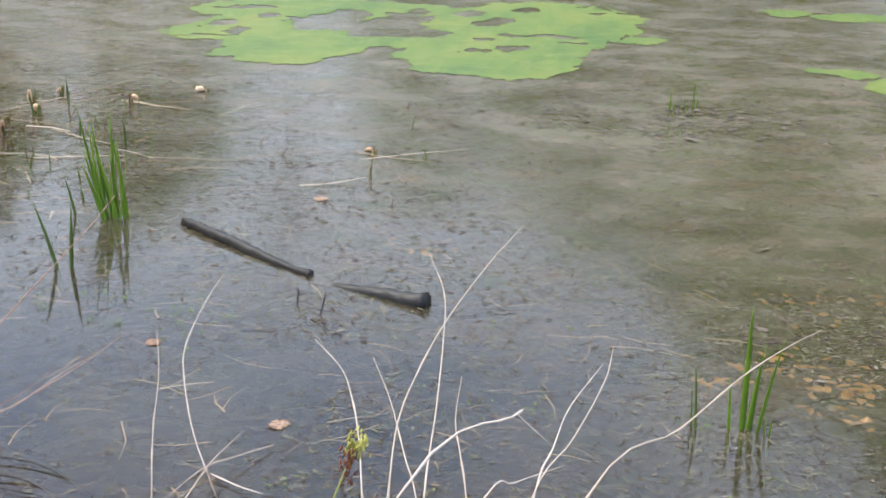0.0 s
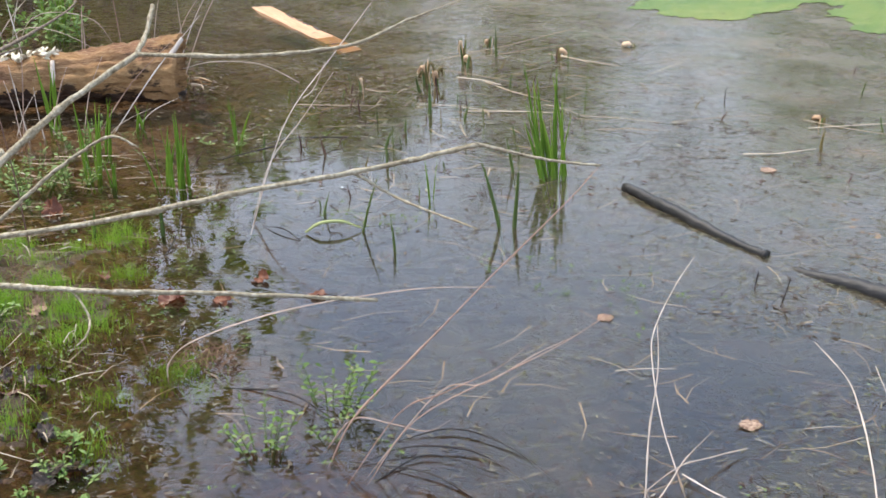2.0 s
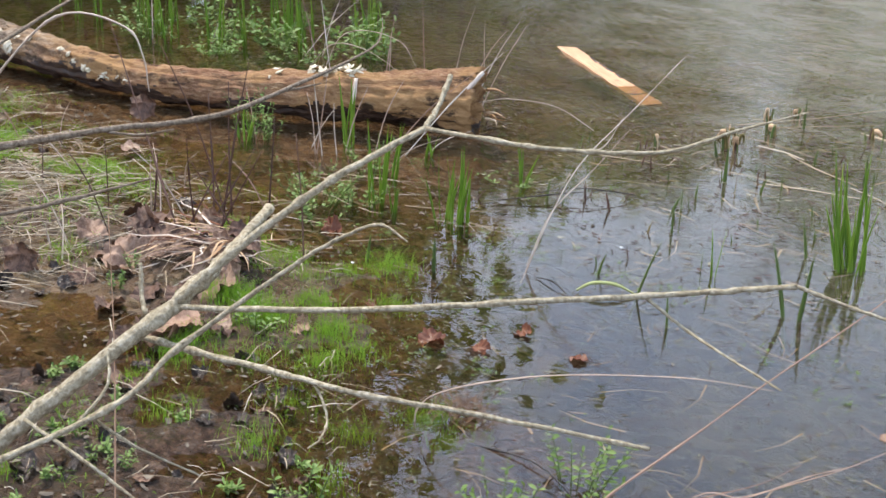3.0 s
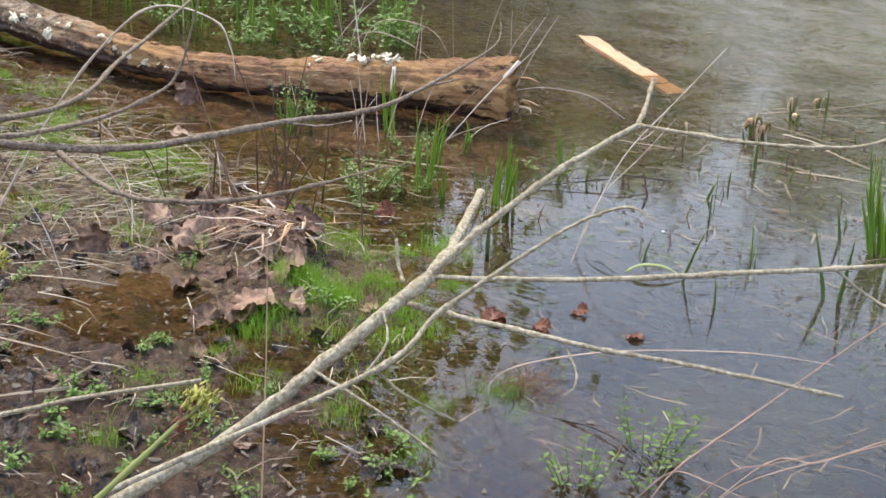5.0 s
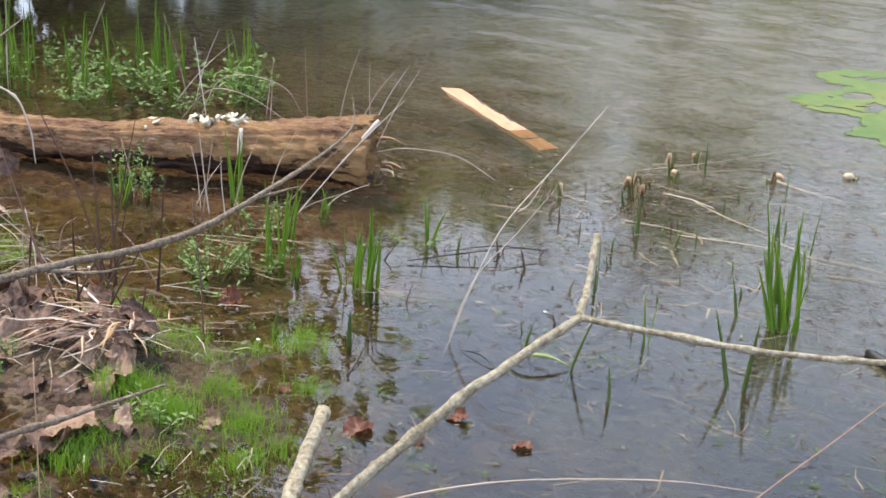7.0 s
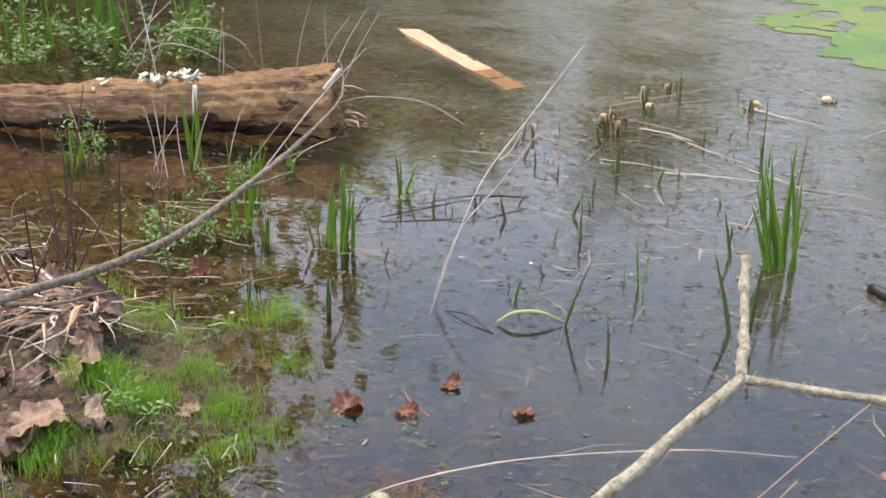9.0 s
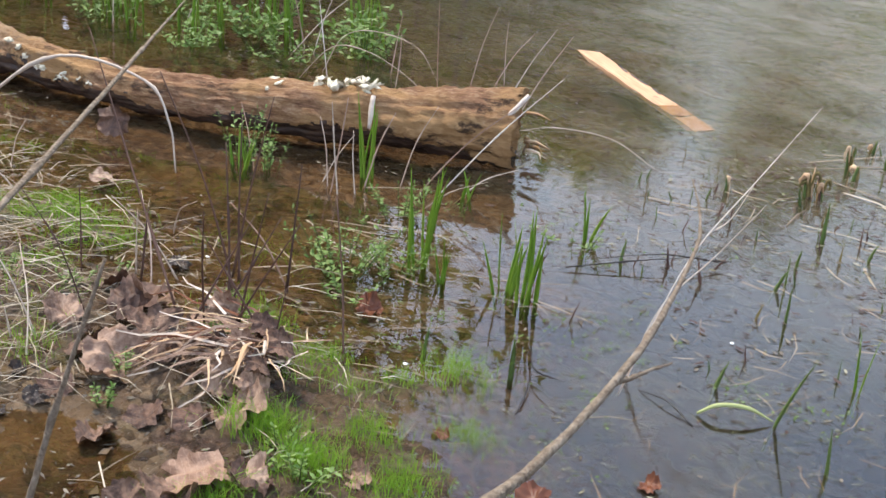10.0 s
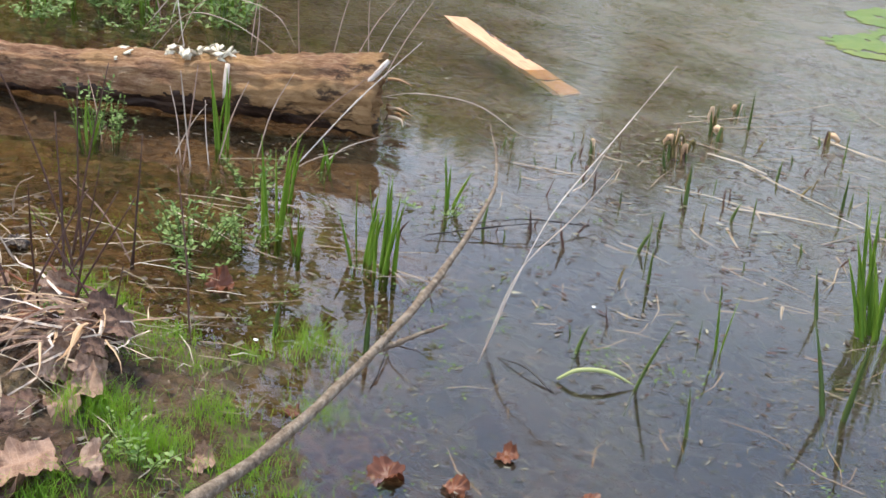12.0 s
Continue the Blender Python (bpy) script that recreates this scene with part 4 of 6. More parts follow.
STALKS_NEAR = [
    [(0.36, 2.88, 0.35), (0.35, 2.77, 0.31), (0.30, 2.55, 0.27), (0.24, 2.34, 0.24), (0.18, 2.10, -0.05)],
    [(0.34, 2.84, 0.32), (0.28, 2.68, 0.28), (0.26, 2.54, 0.25), (0.24, 2.39, 0.22), (0.22, 2.19, -0.05)],
    [(0.00, 2.87, 0.24), (0.01, 2.74, 0.19), (0.04, 2.64, 0.16), (0.08, 2.50, 0.13), (0.12, 2.38, -0.05)],
    [(0.80, 2.69, 0.51), (0.74, 2.61, 0.51), (0.64, 2.48, 0.49), (0.52, 2.26, 0.47), (0.37, 1.99, 0.46), (0.15, 1.55, -0.03)],
    [(0.32, 1.89, 0.61), (0.273, 1.853, 0.675), (0.27, 1.85, 0.68), (0.265, 1.845, 0.678), (0.12, 1.69, 0.61), (-0.16, 1.36, -0.03)],
] + [
    [(-0.48, 2.85, 0.01), (-0.54, 2.74, 0.03), (-0.58, 2.64, 0.05), (-0.62, 2.52, 0.04)],
    [(-0.56, 2.85, 0.04), (-0.58, 2.70, 0.04), (-0.58, 2.59, 0.04), (-0.59, 2.50, 0.02)],
    [(0.29, 2.49, 0.24), (0.20, 2.38, 0.25), (0.15, 2.31, 0.25), (-0.02, 2.08, -0.03)],
    [(-0.58, 2.68, 0.01), (-0.50, 2.64, 0.01), (-0.42, 2.60, 0.02)],
] + [
    [(-2.355, 4.38, 0.668), (-2.383, 4.10, 0.50), (-2.41, 3.835, 0.337), (-2.44, 3.68, 0.10)],
    [(-2.287, 3.955, 0.482), (-2.355, 3.85, 0.34), (-2.43, 3.74, 0.20), (-2.45, 3.64, 0.02)],
    [(-2.36, 4.02, 0.50), (-2.385, 3.97, 0.41), (-2.40, 3.92, 0.385)],
]
STALKS_RED = [
    [(-0.88, 2.90, 0.63), (-0.93, 2.84, 0.56), (-1.08, 2.69, 0.38), (-1.19, 2.57, 0.24), (-1.30, 2.45, 0.10), (-1.36, 2.40, -0.05)],
    [(-0.92, 2.60, 0.30), (-0.98, 2.55, 0.25), (-1.08, 2.48, 0.20), (-1.16, 2.42, 0.16), (-1.28, 2.35, -0.04)],
    [(-0.76, 2.65, 0.38), (-0.84, 2.60, 0.32), (-0.94, 2.54, 0.26), (-1.12, 2.43, 0.15), (-1.24, 2.38, -0.04)],
    [(-0.82, 2.59, 0.34), (-0.89, 2.56, 0.30), (-0.99, 2.51, 0.23), (-1.09, 2.48, 0.20), (-1.26, 2.42, -0.04)],
    [(-1.04, 2.45, 0.16), (-1.10, 2.44, 0.12), (-1.20, 2.45, 0.11), (-1.31, 2.46, 0.09), (-1.41, 2.47, -0.04)],
    [(-2.43, 3.74, 0.20), (-2.44, 3.68, 0.09), (-2.455, 3.62, -0.04)],
]


def stalk(name, pts, r, mat, label, group, seed):
    base = Vector(min(pts, key=lambda p: p[2]))
    tip_first = pts[0][2] >= pts[-1][2]
    bm = bmesh.new()
    tube(bm, [Vector(p) - base for p in pts], [r * .45, r, r * 1.15] if tip_first else [r * 1.15, r, r * .45], 6, 5, .08, .35, seed)
    ob = mesh_object(name, bm, mat)
    ob.location = base
    return tagged(ob, label, "dead stalk", group)


for i, p in enumerate(STALKS + STALKS_NEAR):
    stalk("dry_stalk", p, 0.0016, STALK, "thin pale dry plant stalk rising from the shallows", "dry stalks at the edge", i)
for i, p in enumerate(STALKS_RED):
    stalk("dry_stalk", p, 0.0021 if i in (0, 5) else 0.0013, REDSTALK, "thin reddish dry stalk leaning out of the water", "reddish stalks", i + 40)


# ---- iris and reed clumps ----
def clump(name, x, y, leaves, mat, label, group, zb=None):
    """leaves: rows of dx, dy, height, width, lean x, lean y, curl x."""
    z0 = min(ground_z(x, y), 0.0) - 0.01 if zb is None else zb
    th = thing(name, (x, y, z0), label, "iris" if name.startswith("iris") else "reed", group)
    rnd = random.Random(int(x * 1000 + y * 77))
    for dx, dy, h1, w1, lx, ly, cx in leaves:
        bm = bmesh.new()
        blade(bm, (dx, dy, 0), h1 - z0, w1 * .82, (lx, ly), (cx * 1.3, 0), 8, rnd.uniform(-.6, .9), .3)
        part("leaf", bm, mat, th)
    return th


rnd = random.Random(21)
clump("iris_clump", -1.68, 4.49, [(rnd.uniform(-.05, .05), rnd.uniform(-.05, .05), rnd.uniform(.22, .46), rnd.uniform(.014, .021), rnd.uniform(-.11, .03), rnd.uniform(-.03, .03), rnd.uniform(-.04, .03)) for _ in range(17)], IRIS, "dense upright clump of bright green iris leaves in water", "iris clumps")
clump("iris_clump", 0.69, 3.2, [(0, 0, .36, .022, .0, 0, 0), (.02, .02, .25, .018, .01, 0, .01), (.03, -.01, .29, .020, .04, 0, .015), (-.03, 0, .15, .014, -.01, 0, 0), (.01, .01, .18, .016, .02, 0, 0)], IRIS, "young iris clump with upright green sword leaves", "iris clumps")
clump("iris_clump", 0.575, 3.18, [(0, 0, .21, .010, -.012, 0, -.005), (-.012, .01, .13, .008, -.01, 0, 0)], OLIVE, "single slim iris shoot standing in water", "iris clumps")
clump("iris_clump", 0.745, 3.19, [(0, 0, .055, .010, .004, 0, 0), (.012, 0, .05, .010, .006, 0, 0)], IRIS, "short iris sprout at the water line", "iris clumps")
clump("reed_shoot", -1.61, 3.94, [(-.01, 0, .25, .018, -.05, 0, -.03), (.015, .01, .24, .020, .03, .0, .0)], OLIVE, "two olive leaves splayed out of the water", "reed shoots")
clump("reed_shoot", -1.98, 4.08, [(0, 0, .18, .010, -.012, 0, -.008), (.004, 0, .185, .008, .012, 0, .015)], IRIS, "two slim green leaves forking from the water", "reed shoots")
SINGLE = [(-2.71, 4.93, .06, .016, 0), (-2.45, 4.62, .13, .015, .0), (-2.54, 5.11, .16, .022, .0), (-2.31, 5.18, .08, .013, .0), (-2.10, 5.52, .15, .018, .0), (-2.09, 5.59, .06, .018, .0), (-3.10, 5.16, .045, .014, 0), (-2.28, 6.09, .19, .009, 0), (-2.74, 6.21, .19, .018, 0),
          (-2.07, 3.72, .23, .012, .06), (-1.85, 3.60, .13, .012, -.01), (-2.66, 3.40, .13, .020, 0), (-2.90, 3.32, .10, .016, .01), (-2.05, 4.12, .07, .008, 0), (-2.32, 4.35, .13, .014, .0), (-1.90, 5.34, .26, .009, .02), (-1.83, 4.50, .16, .016, -.03)]
for x, y, h1, w1, lx in SINGLE:
    clump("reed_shoot", x, y, [(0, 0, h1, w1, lx, 0, lx * .5)], OLIVE, "single short olive reed leaf standing in water", "reed shoots")
for x, y, n1, h1, w1, sp in ((-3.01, 3.84, 5, .25, .018, .05), (-2.93, 3.84, 8, .29, .018, .07), (-3.19, 3.75, 4, .17, .022, .02), (-3.32, 3.77, 5, .32, .018, .07), (-4.0, 4.28, 6, .33, .016, .05), (-3.10, 4.43, 4, .21, .016, .05),
                              (-4.36, 3.99, 6, .20, .017, .07), (-3.62, 4.42, 3, .12, .018, .05), (-3.5, 4.05, 3, .24, .014, .08)):
    clump("iris_clump", x, y, [(rnd.uniform(-sp, sp) * .5, rnd.uniform(-sp, sp) * .5, h1 * rnd.uniform(.6, 1.05), w1, rnd.uniform(-sp, sp), rnd.uniform(-.02, .02), rnd.uniform(-.03, .04)) for _ in range(n1)], IRIS, "fresh green iris leaves in the shallow water", "iris clumps")
for x, y in ((-6.1, 5.3), (-6.5, 5.1), (-5.8, 5.6), (-6.9, 5.3), (-5.5, 5.9), (-6.3, 5.8), (-7.3, 5.0)):
    clump("iris_clump", x, y, [(rnd.uniform(-.15, .15), rnd.uniform(-.1, .1), rnd.uniform(.25, .5), .022, rnd.uniform(-.1, .1), 0, rnd.uniform(-.05, .05)) for _ in range(9)], IRIS, "green iris leaves growing behind the log", "iris clumps")


# ---- broken reed stumps ----
def stump(x, y, h1, r, lean):
    th = thing("reed_stump", (x, y, 0), "broken brown and tan reed stump sticking out of the water", "reed stump", "reed stumps")
    rnd = random.Random(int(x * 1000 + y * 10))
    for i in range(7):
        bm = bmesh.new()
        hh = h1 * rnd.uniform(.45, 1.15)
        blade(bm, (rnd.uniform(-r, r) * .6, rnd.uniform(-r, r) * .4, -.05), hh + .05, r * rnd.uniform(.45, .9), (lean + rnd.uniform(-.01, .01), 0), (rnd.uniform(-.012, .012), rnd.uniform(-.008, .008)), 6, rnd.uniform(-.9, .9), .6, i % 3 != 0)
        part("husk", bm, (STUMP, OLIVE, STRAWBLADE, STUMP, OLIVE, DARKSTEM, STUMP)[i], th)
    for i in range(3 if h1 > .085 else 1):
        bm = bmesh.new()
        an, up, w1 = rnd.uniform(0, 6.28), h1 * rnd.uniform(.55, .95), r * (rnd.uniform(.34, .50) if i == 0 else rnd.uniform(.16, .32))
        dx, dy = math.cos(an) * r * 1.5, math.sin(an) * r
        tube(bm, [(dx * .1, dy * .1, up * .45), (dx * .5, dy * .5, up), (dx, dy, up * .92), (dx * 1.2, dy * 1.1, up * .65), (dx * .9, dy * .9, up * .45)], [w1 * .4, w1, w1 * 1.1, w1 * .7, w1 * .25], 5, 3, .45)
        part("curled_husk", bm, STRAWBLADE if i == 0 else STUMP, th, "pale curled husk" if i == 0 else "brown curled husk")


for x, y, h1, r, ln in ((-2.80, 5.56, .11, .022, -.02), (-2.75, 5.58, .09, .02, -.02), (-2.82, 5.99, .14, .015, 0), (-2.76, 5.94, .07, .026, .0), (-2.88, 6.41, .06, .022, 0), (-2.42, 6.28, .07, .028, .0), (-3.05, 5.35, .06, .016, .0), (-2.15, 6.67, .025, .03, 0), (-0.92, 5.62, .035, .02, 0)):
    stump(x, y, h1, r, ln)


# ---- short dark stubs: dead reed, and reflection strokes drawn as stubs ----
def build_stubs():
    rnd = random.Random(91)
    stock = []
    for k in range(5):
        bm = bmesh.new()
        blade(bm, (0, 0, -.05), rnd.uniform(.08, .14), rnd.uniform(.007, .014), (rnd.uniform(-.02, .02), 0), (rnd.uniform(-.02, .02), 0), 4, rnd.uniform(-1, 1), .4, k % 2 == 0)
        ob = mesh_object("reed_stub", bm, (OLIVE, DARKSTEM, STUMP)[k % 3])
        stock.append(ob.data)
        bpy.data.objects.remove(ob)
    for i in range(78):
        x, y = (rnd.gauss(-2.75, .4), rnd.gauss(5.3, .55)) if i < 58 else (rnd.uniform(-2.9, -.6), rnd.uniform(3.6, 6.6))
        ob = new("reed_stub", stock[i % 5])
        ob.matrix_basis = pose(x, y, 0, rnd.uniform(-14, 14), rnd.uniform(-22, 22), rnd.uniform(-40, 40)) @ Matrix.Scale(rnd.uniform(.6, 1.2), 4)
        tagged(ob, "short dark stub for dead reed and dark reflection strokes on the water", "reed stub", "reed stubs")


build_stubs()


# ---- scattered matter: helpers ----
class Heap:
    """Many small pieces gathered into one mesh."""

    def __init__(self):
        self.v, self.f = [], []

    def strip(self, pts, w, turn=None):
        """A thin folded strip along points."""
        n0 = len(self.v)
        for i, p in enumerate(pts):
            d = Vector(pts[min(i + 1, len(pts) - 1)]) - Vector(pts[max(i - 1, 0)])
            u = Vector((-d.y, d.x, 0.001)).normalized() if turn is None else Vector(turn)
            k = w * (1 - 0.85 * (i / (len(pts) - 1)) ** 2) * 0.5
            up = Vector((0, 0, w * 0.3)) if abs(d.z) < d.length * .7 else Vector((u.y, -u.x, 0)) * w * .3
            p = Vector(p)
            self.v += [tuple(p - u * k), tuple(p + up), tuple(p + u * k)]
        for i in range(len(pts) - 1):
            a0 = n0 + 3 * i
            self.f += [(a0, a0 + 1, a0 + 4, a0 + 3), (a0 + 1, a0 + 2, a0 + 5, a0 + 4)]

    def flake(self, x, y, z, length, width, turn, rnd, tilt=0.12):
        """A torn scrap with an uneven outline."""
        c, s1 = math.cos(turn), math.sin(turn)
        n0, n = len(self.v), rnd.choice((4, 5, 7))
        lean = rnd.uniform(-.5, .5)
        for k in range(n):
            an = 6.283 * (k + rnd.uniform(-.3, .3)) / n
            r = rnd.uniform(.28, .55)
            px, py = math.cos(an) * r * length, math.sin(an) * r * width
            px += lean * py
            self.v.append((x + px * c - py * s1, y + px * s1 + py * c, z + rnd.uniform(0, tilt) * width))
        self.f.append(tuple(range(n0, n0 + n)))

    def leaf(self, p, size, rnd, aspect=0.7):
        u = Vector((rnd.gauss(0, 1), rnd.gauss(0, 1), rnd.gauss(0, .45))).normalized() * size
        w = u.cross(Vector((rnd.gauss(0, .35), rnd.gauss(0, .35), 1))).normalized() * size * aspect
        nrm = u.cross(w).normalized() * size * 0.18
        n0 = len(self.v)
        p = Vector(p)
        self.v += [tuple(q1) for q1 in (p - u * .5, p - u * .1 - w * .5 + nrm, p + u * .35 - w * .36 + nrm, p + u * .5, p + u * .35 + w * .36 + nrm, p - u * .1 + w * .5 + nrm, p)]
        self.f += [(n0, n0 + 1, n0 + 6), (n0 + 1, n0 + 2, n0 + 6), (n0 + 2, n0 + 3, n0 + 6), (n0 + 3, n0 + 4, n0 + 6), (n0 + 4, n0 + 5, n0 + 6), (n0 + 5, n0, n0 + 6)]

    def leaflet(self, p, d, size, rnd, aspect=0.38):
        """A pointed leaf on its stalk, growing from p along d."""
        d = Vector(d).normalized()
        w = d.cross(Vector((rnd.gauss(0, .3), rnd.gauss(0, .3), 1))).normalized() * size * aspect * .5
        droop = Vector((0, 0, -size * rnd.uniform(.0, .25)))
        p, n0 = Vector(p), len(self.v)
        mid = w.cross(d).normalized() * size * .06
        self.v += [tuple(q1) for q1 in (p, p + d * size * .3 - w * .8 + mid, p + d * size * .65 - w + mid + droop * .4, p + d * size + droop, p + d * size * .65 + w + mid + droop * .4, p + d * size * .3 + w * .8 + mid, p + d * size * .5)]
        self.f += [(n0 + k, n0 + (k + 1) % 6, n0 + 6) for k in range(6)]

    def done(self, name, mat, origin=(0, 0, 0)):
        me = bpy.data.meshes.new(name)
        o = Vector(origin)
        me.from_pydata([tuple(Vector(w) - o) for w in self.v] if origin != (0, 0, 0) else self.v, [], self.f)
        me.materials.append(mat)
        ob = new(name, me)
        ob.location = o
        return ob


def over(x, y, lift=0.0):
    return max(ground_z(x, y), 0.0) + lift


# ---- grass on the bank ----
def build_grass():
    rnd = random.Random(31)
    heap = Heap()
    tufts = [(-2.71, 2.38, .15, .10, 170), (-2.9, 2.71, .15, .10, 170), (-2.715, 2.687, .16, .09, 170), (-2.525, 2.767, .12, .07, 110), (-2.386, 2.611, .13, .07, 120), (-2.379, 2.671, .12, .07, 90), (-2.688, 2.888, .13, .06, 110), (-2.549, 3.099, .12, .07, 110), (-3.435, 3.122, .18, .09, 160), (-2.43, 1.65, .10, .05, 90), (-2.0, 2.63, .14, .06, 120), (-2.77, 3.30, .17, .11, 170), (-2.86, 2.73, .15, .10, 230), (-2.69, 2.68, .12, .09, 180), (-2.89, 3.03, .12, .06, 90), (-2.84, 3.16, .10, .06, 80), (-2.52, 2.82, .14, .07, 150), (-2.70, 2.91, .12, .06, 100), (-2.77, 2.45, .13, .09, 150),
             (-1.95, 2.62, .10, .06, 170), (-1.86, 2.58, .08, .05, 110), (-3.05, 3.1, .14, .07, 130), (-2.35, 2.75, .16, .06, 130), (-2.3, 2.45, .18, .07, 170), (-2.15, 2.2, .16, .07, 130), (-2.55, 2.5, .14, .07, 120), (-3.3, 3.12, .15, .08, 120),
             (-2.45, 2.15, .15, .06, 110), (-2.05, 2.42, .12, .07, 120), (-2.6, 3.08, .10, .06, 80), (-1.9, 2.2, .12, .08, 110)]
    for i in range(150):
        x, y = rnd.uniform(-7.5, -1.8), rnd.uniform(1.2, 3.6)
        if y > shore_y(x) + .1 or noise.noise((x * 1.3, y * 1.3, 8)) < -0.05 or math.hypot(x + 3.1, y - 2.2) < .4 or (x > -3.3 and rnd.random() < .6):
            continue
        tufts.append((x, y, rnd.uniform(.06, .18), rnd.uniform(.04, .09), rnd.randrange(30, 90)))
    for cx, cy, r, h1, n1 in tufts:
        for k in range(int(n1 * 1.35)):
            x, y = cx + rnd.gauss(0, r * .32), cy + rnd.gauss(0, r * .32)
            z = ground_z(x, y)
            if z < -.06 or math.hypot(x + 2.85, y - 2.47) < .11:
                continue
            hh, an, ln = h1 * rnd.uniform(.25, .78), rnd.uniform(0, 6.28), rnd.uniform(.2, 1.0)
            dx, dy = math.cos(an) * hh * ln, math.sin(an) * hh * ln
            heap.strip([(x, y, z), (x + dx * .35, y + dy * .35, z + hh * .65), (x + dx, y + dy, z + hh * .95)], rnd.uniform(.0011, .0021), (math.cos(an + 1.57), math.sin(an + 1.57), 0))
    for k in range(46000):
        x, y = (rnd.uniform(-3.3, -1.75), rnd.uniform(1.9, 3.35)) if k < 20000 else ((rnd.uniform(-6.5, -2.0), rnd.uniform(1.2, 3.9)) if k < 31000 else (rnd.gauss(-4.8, .55), rnd.gauss(3.2, .25)))
        z = ground_z(x, y)
        if z < -.05 or noise.noise((x * 2.4, y * 2.4, 21)) + .5 * noise.noise((x * 7, y * 7, 3)) < rnd.uniform(.0, .5) + (.40 if -2.95 < x and k < 20000 else .08) or math.hypot(x + 3.05, y - 2.25) < .36:
            continue
        hh, an = rnd.uniform(.012, .05), rnd.uniform(0, 6.28)
        dx, dy = math.cos(an) * hh, math.sin(an) * hh
        heap.strip([(x, y, z), (x + dx * .4, y + dy * .4, z + hh * .6), (x + dx, y + dy, z + hh * .7)], rnd.uniform(.0012, .0024), (math.cos(an + 1.57), math.sin(an + 1.57), 0))
    tagged(heap.done("grass", GRASS), "short fresh green grass tufts on the muddy bank", "grass", kind="stuff")


build_grass()


# ---- dead straw flattened on the bank and on the water ----
def build_straw():
    rnd = random.Random(33)
    heap = Heap()
    for i in range(2000):
        if i < 380:
            x, y = rnd.gauss(-4.35, .5), rnd.gauss(2.85, .3)
        elif i < 1650:
            x, y = rnd.uniform(-7.0, -2.9), rnd.uniform(1.2, 3.7)
        else:
            x, y = rnd.uniform(-4.2, -1.9), rnd.uniform(1.4, 3.2)
        if y > shore_y(x) + .25 or (math.hypot(x + 3.05, y - 2.2) < .42 and rnd.random() < .9):
            continue
        ln, an = rnd.uniform(.05, .27) if i < 1650 else rnd.uniform(.03, .14), rnd.gauss(.3, 1.0)
        dx, dy = math.cos(an) * ln, math.sin(an) * ln
        z0, z1 = over(x, y, rnd.uniform(.003, .03)), over(x + dx, y + dy, rnd.uniform(.003, .045))
        b = rnd.uniform(-.02, .05)
        heap.strip([(x, y, z0), (x + dx * .5 - dy * .03, y + dy * .5 + dx * .03, (z0 + z1) / 2 + b * .3), (x + dx, y + dy, z1)], rnd.uniform(.0015, .0045))
    for i in range(60):
        x, y = (rnd.uniform(-4.2, -3.1), rnd.uniform(1.3, 1.95)) if i < 16 else (rnd.gauss(-4.5, .6), rnd.gauss(2.85, .3))
        ln, an = rnd.uniform(.14, .40), rnd.gauss(.5, .6)
        dx, dy = math.cos(an) * ln, math.sin(an) * ln
        z0, z1 = over(x, y, rnd.uniform(.005, .03)), over(x + dx, y + dy, rnd.uniform(.01, .07))
        heap.strip([(x, y, z0), (x + dx * .5 - dy * .05, y + dy * .5 + dx * .05, (z0 + z1) / 2 + rnd.uniform(.0, .02)), (x + dx, y + dy, z1)], rnd.uniform(.003, .007))
    # dead canes lying across the mud beside the path
    for xa, ya, xb, yb, w1 in ((-3.30, 1.69, -2.806, 1.868, .011), (-2.806, 1.868, -2.70, 1.92, .006), (-2.724, 1.671, -2.815, 1.928, .009), (-2.92, 1.36, -2.667, 1.714, .012), (-2.90, 1.33, -2.685, 1.725, .009), (-3.244, 1.834, -3.031, 1.903, .006), (-3.363, 2.044, -3.173, 2.11, .006), (-3.508, 2.037, -3.251, 2.258, .008), (-2.598, 1.407, -2.39, 1.413, .006), (-2.653, 2.123, -2.409, 2.136, .004), (-3.026, 1.968, -3.099, 2.067, .005)):
        z0, z1 = over(xa, ya, .012), over(xb, yb, .014)
        heap.strip([(xa, ya, z0), (xa * .67 + xb * .33 + rnd.uniform(-.008, .008), ya * .67 + yb * .33, z0 * .67 + z1 * .33 + .006), (xa * .33 + xb * .67, ya * .33 + yb * .67 + rnd.uniform(-.008, .008), z0 * .33 + z1 * .67 + .006), (xb, yb, z1)], w1)
    tagged(heap.done("dead_straw", STRAW), "flattened pale dead straw and reed litter on the bank", "straw", kind="stuff")
    heap = Heap()
    for i in range(56):
        if i < 22:
            x, y = rnd.gauss(-2.5, .45), rnd.gauss(5.5, .5)
        elif i < 50:
            x, y = rnd.gauss(-3.4, .4), rnd.gauss(3.85, .25)
        else:
            x, y = rnd.uniform(-2.6, .6), rnd.uniform(2.9, 6.0)
        ln, an = rnd.uniform(.08, .40) if i < 50 else rnd.uniform(.05, .2), rnd.gauss(.2, .7)
        dx, dy = math.cos(an) * ln, math.sin(an) * ln
        heap.strip([(x, y, .004), (x + dx * .5 - dy * .04, y + dy * .5 + dx * .04, rnd.uniform(.004, .012)), (x + dx, y + dy, rnd.uniform(.002, .03))], rnd.uniform(.002, .006))
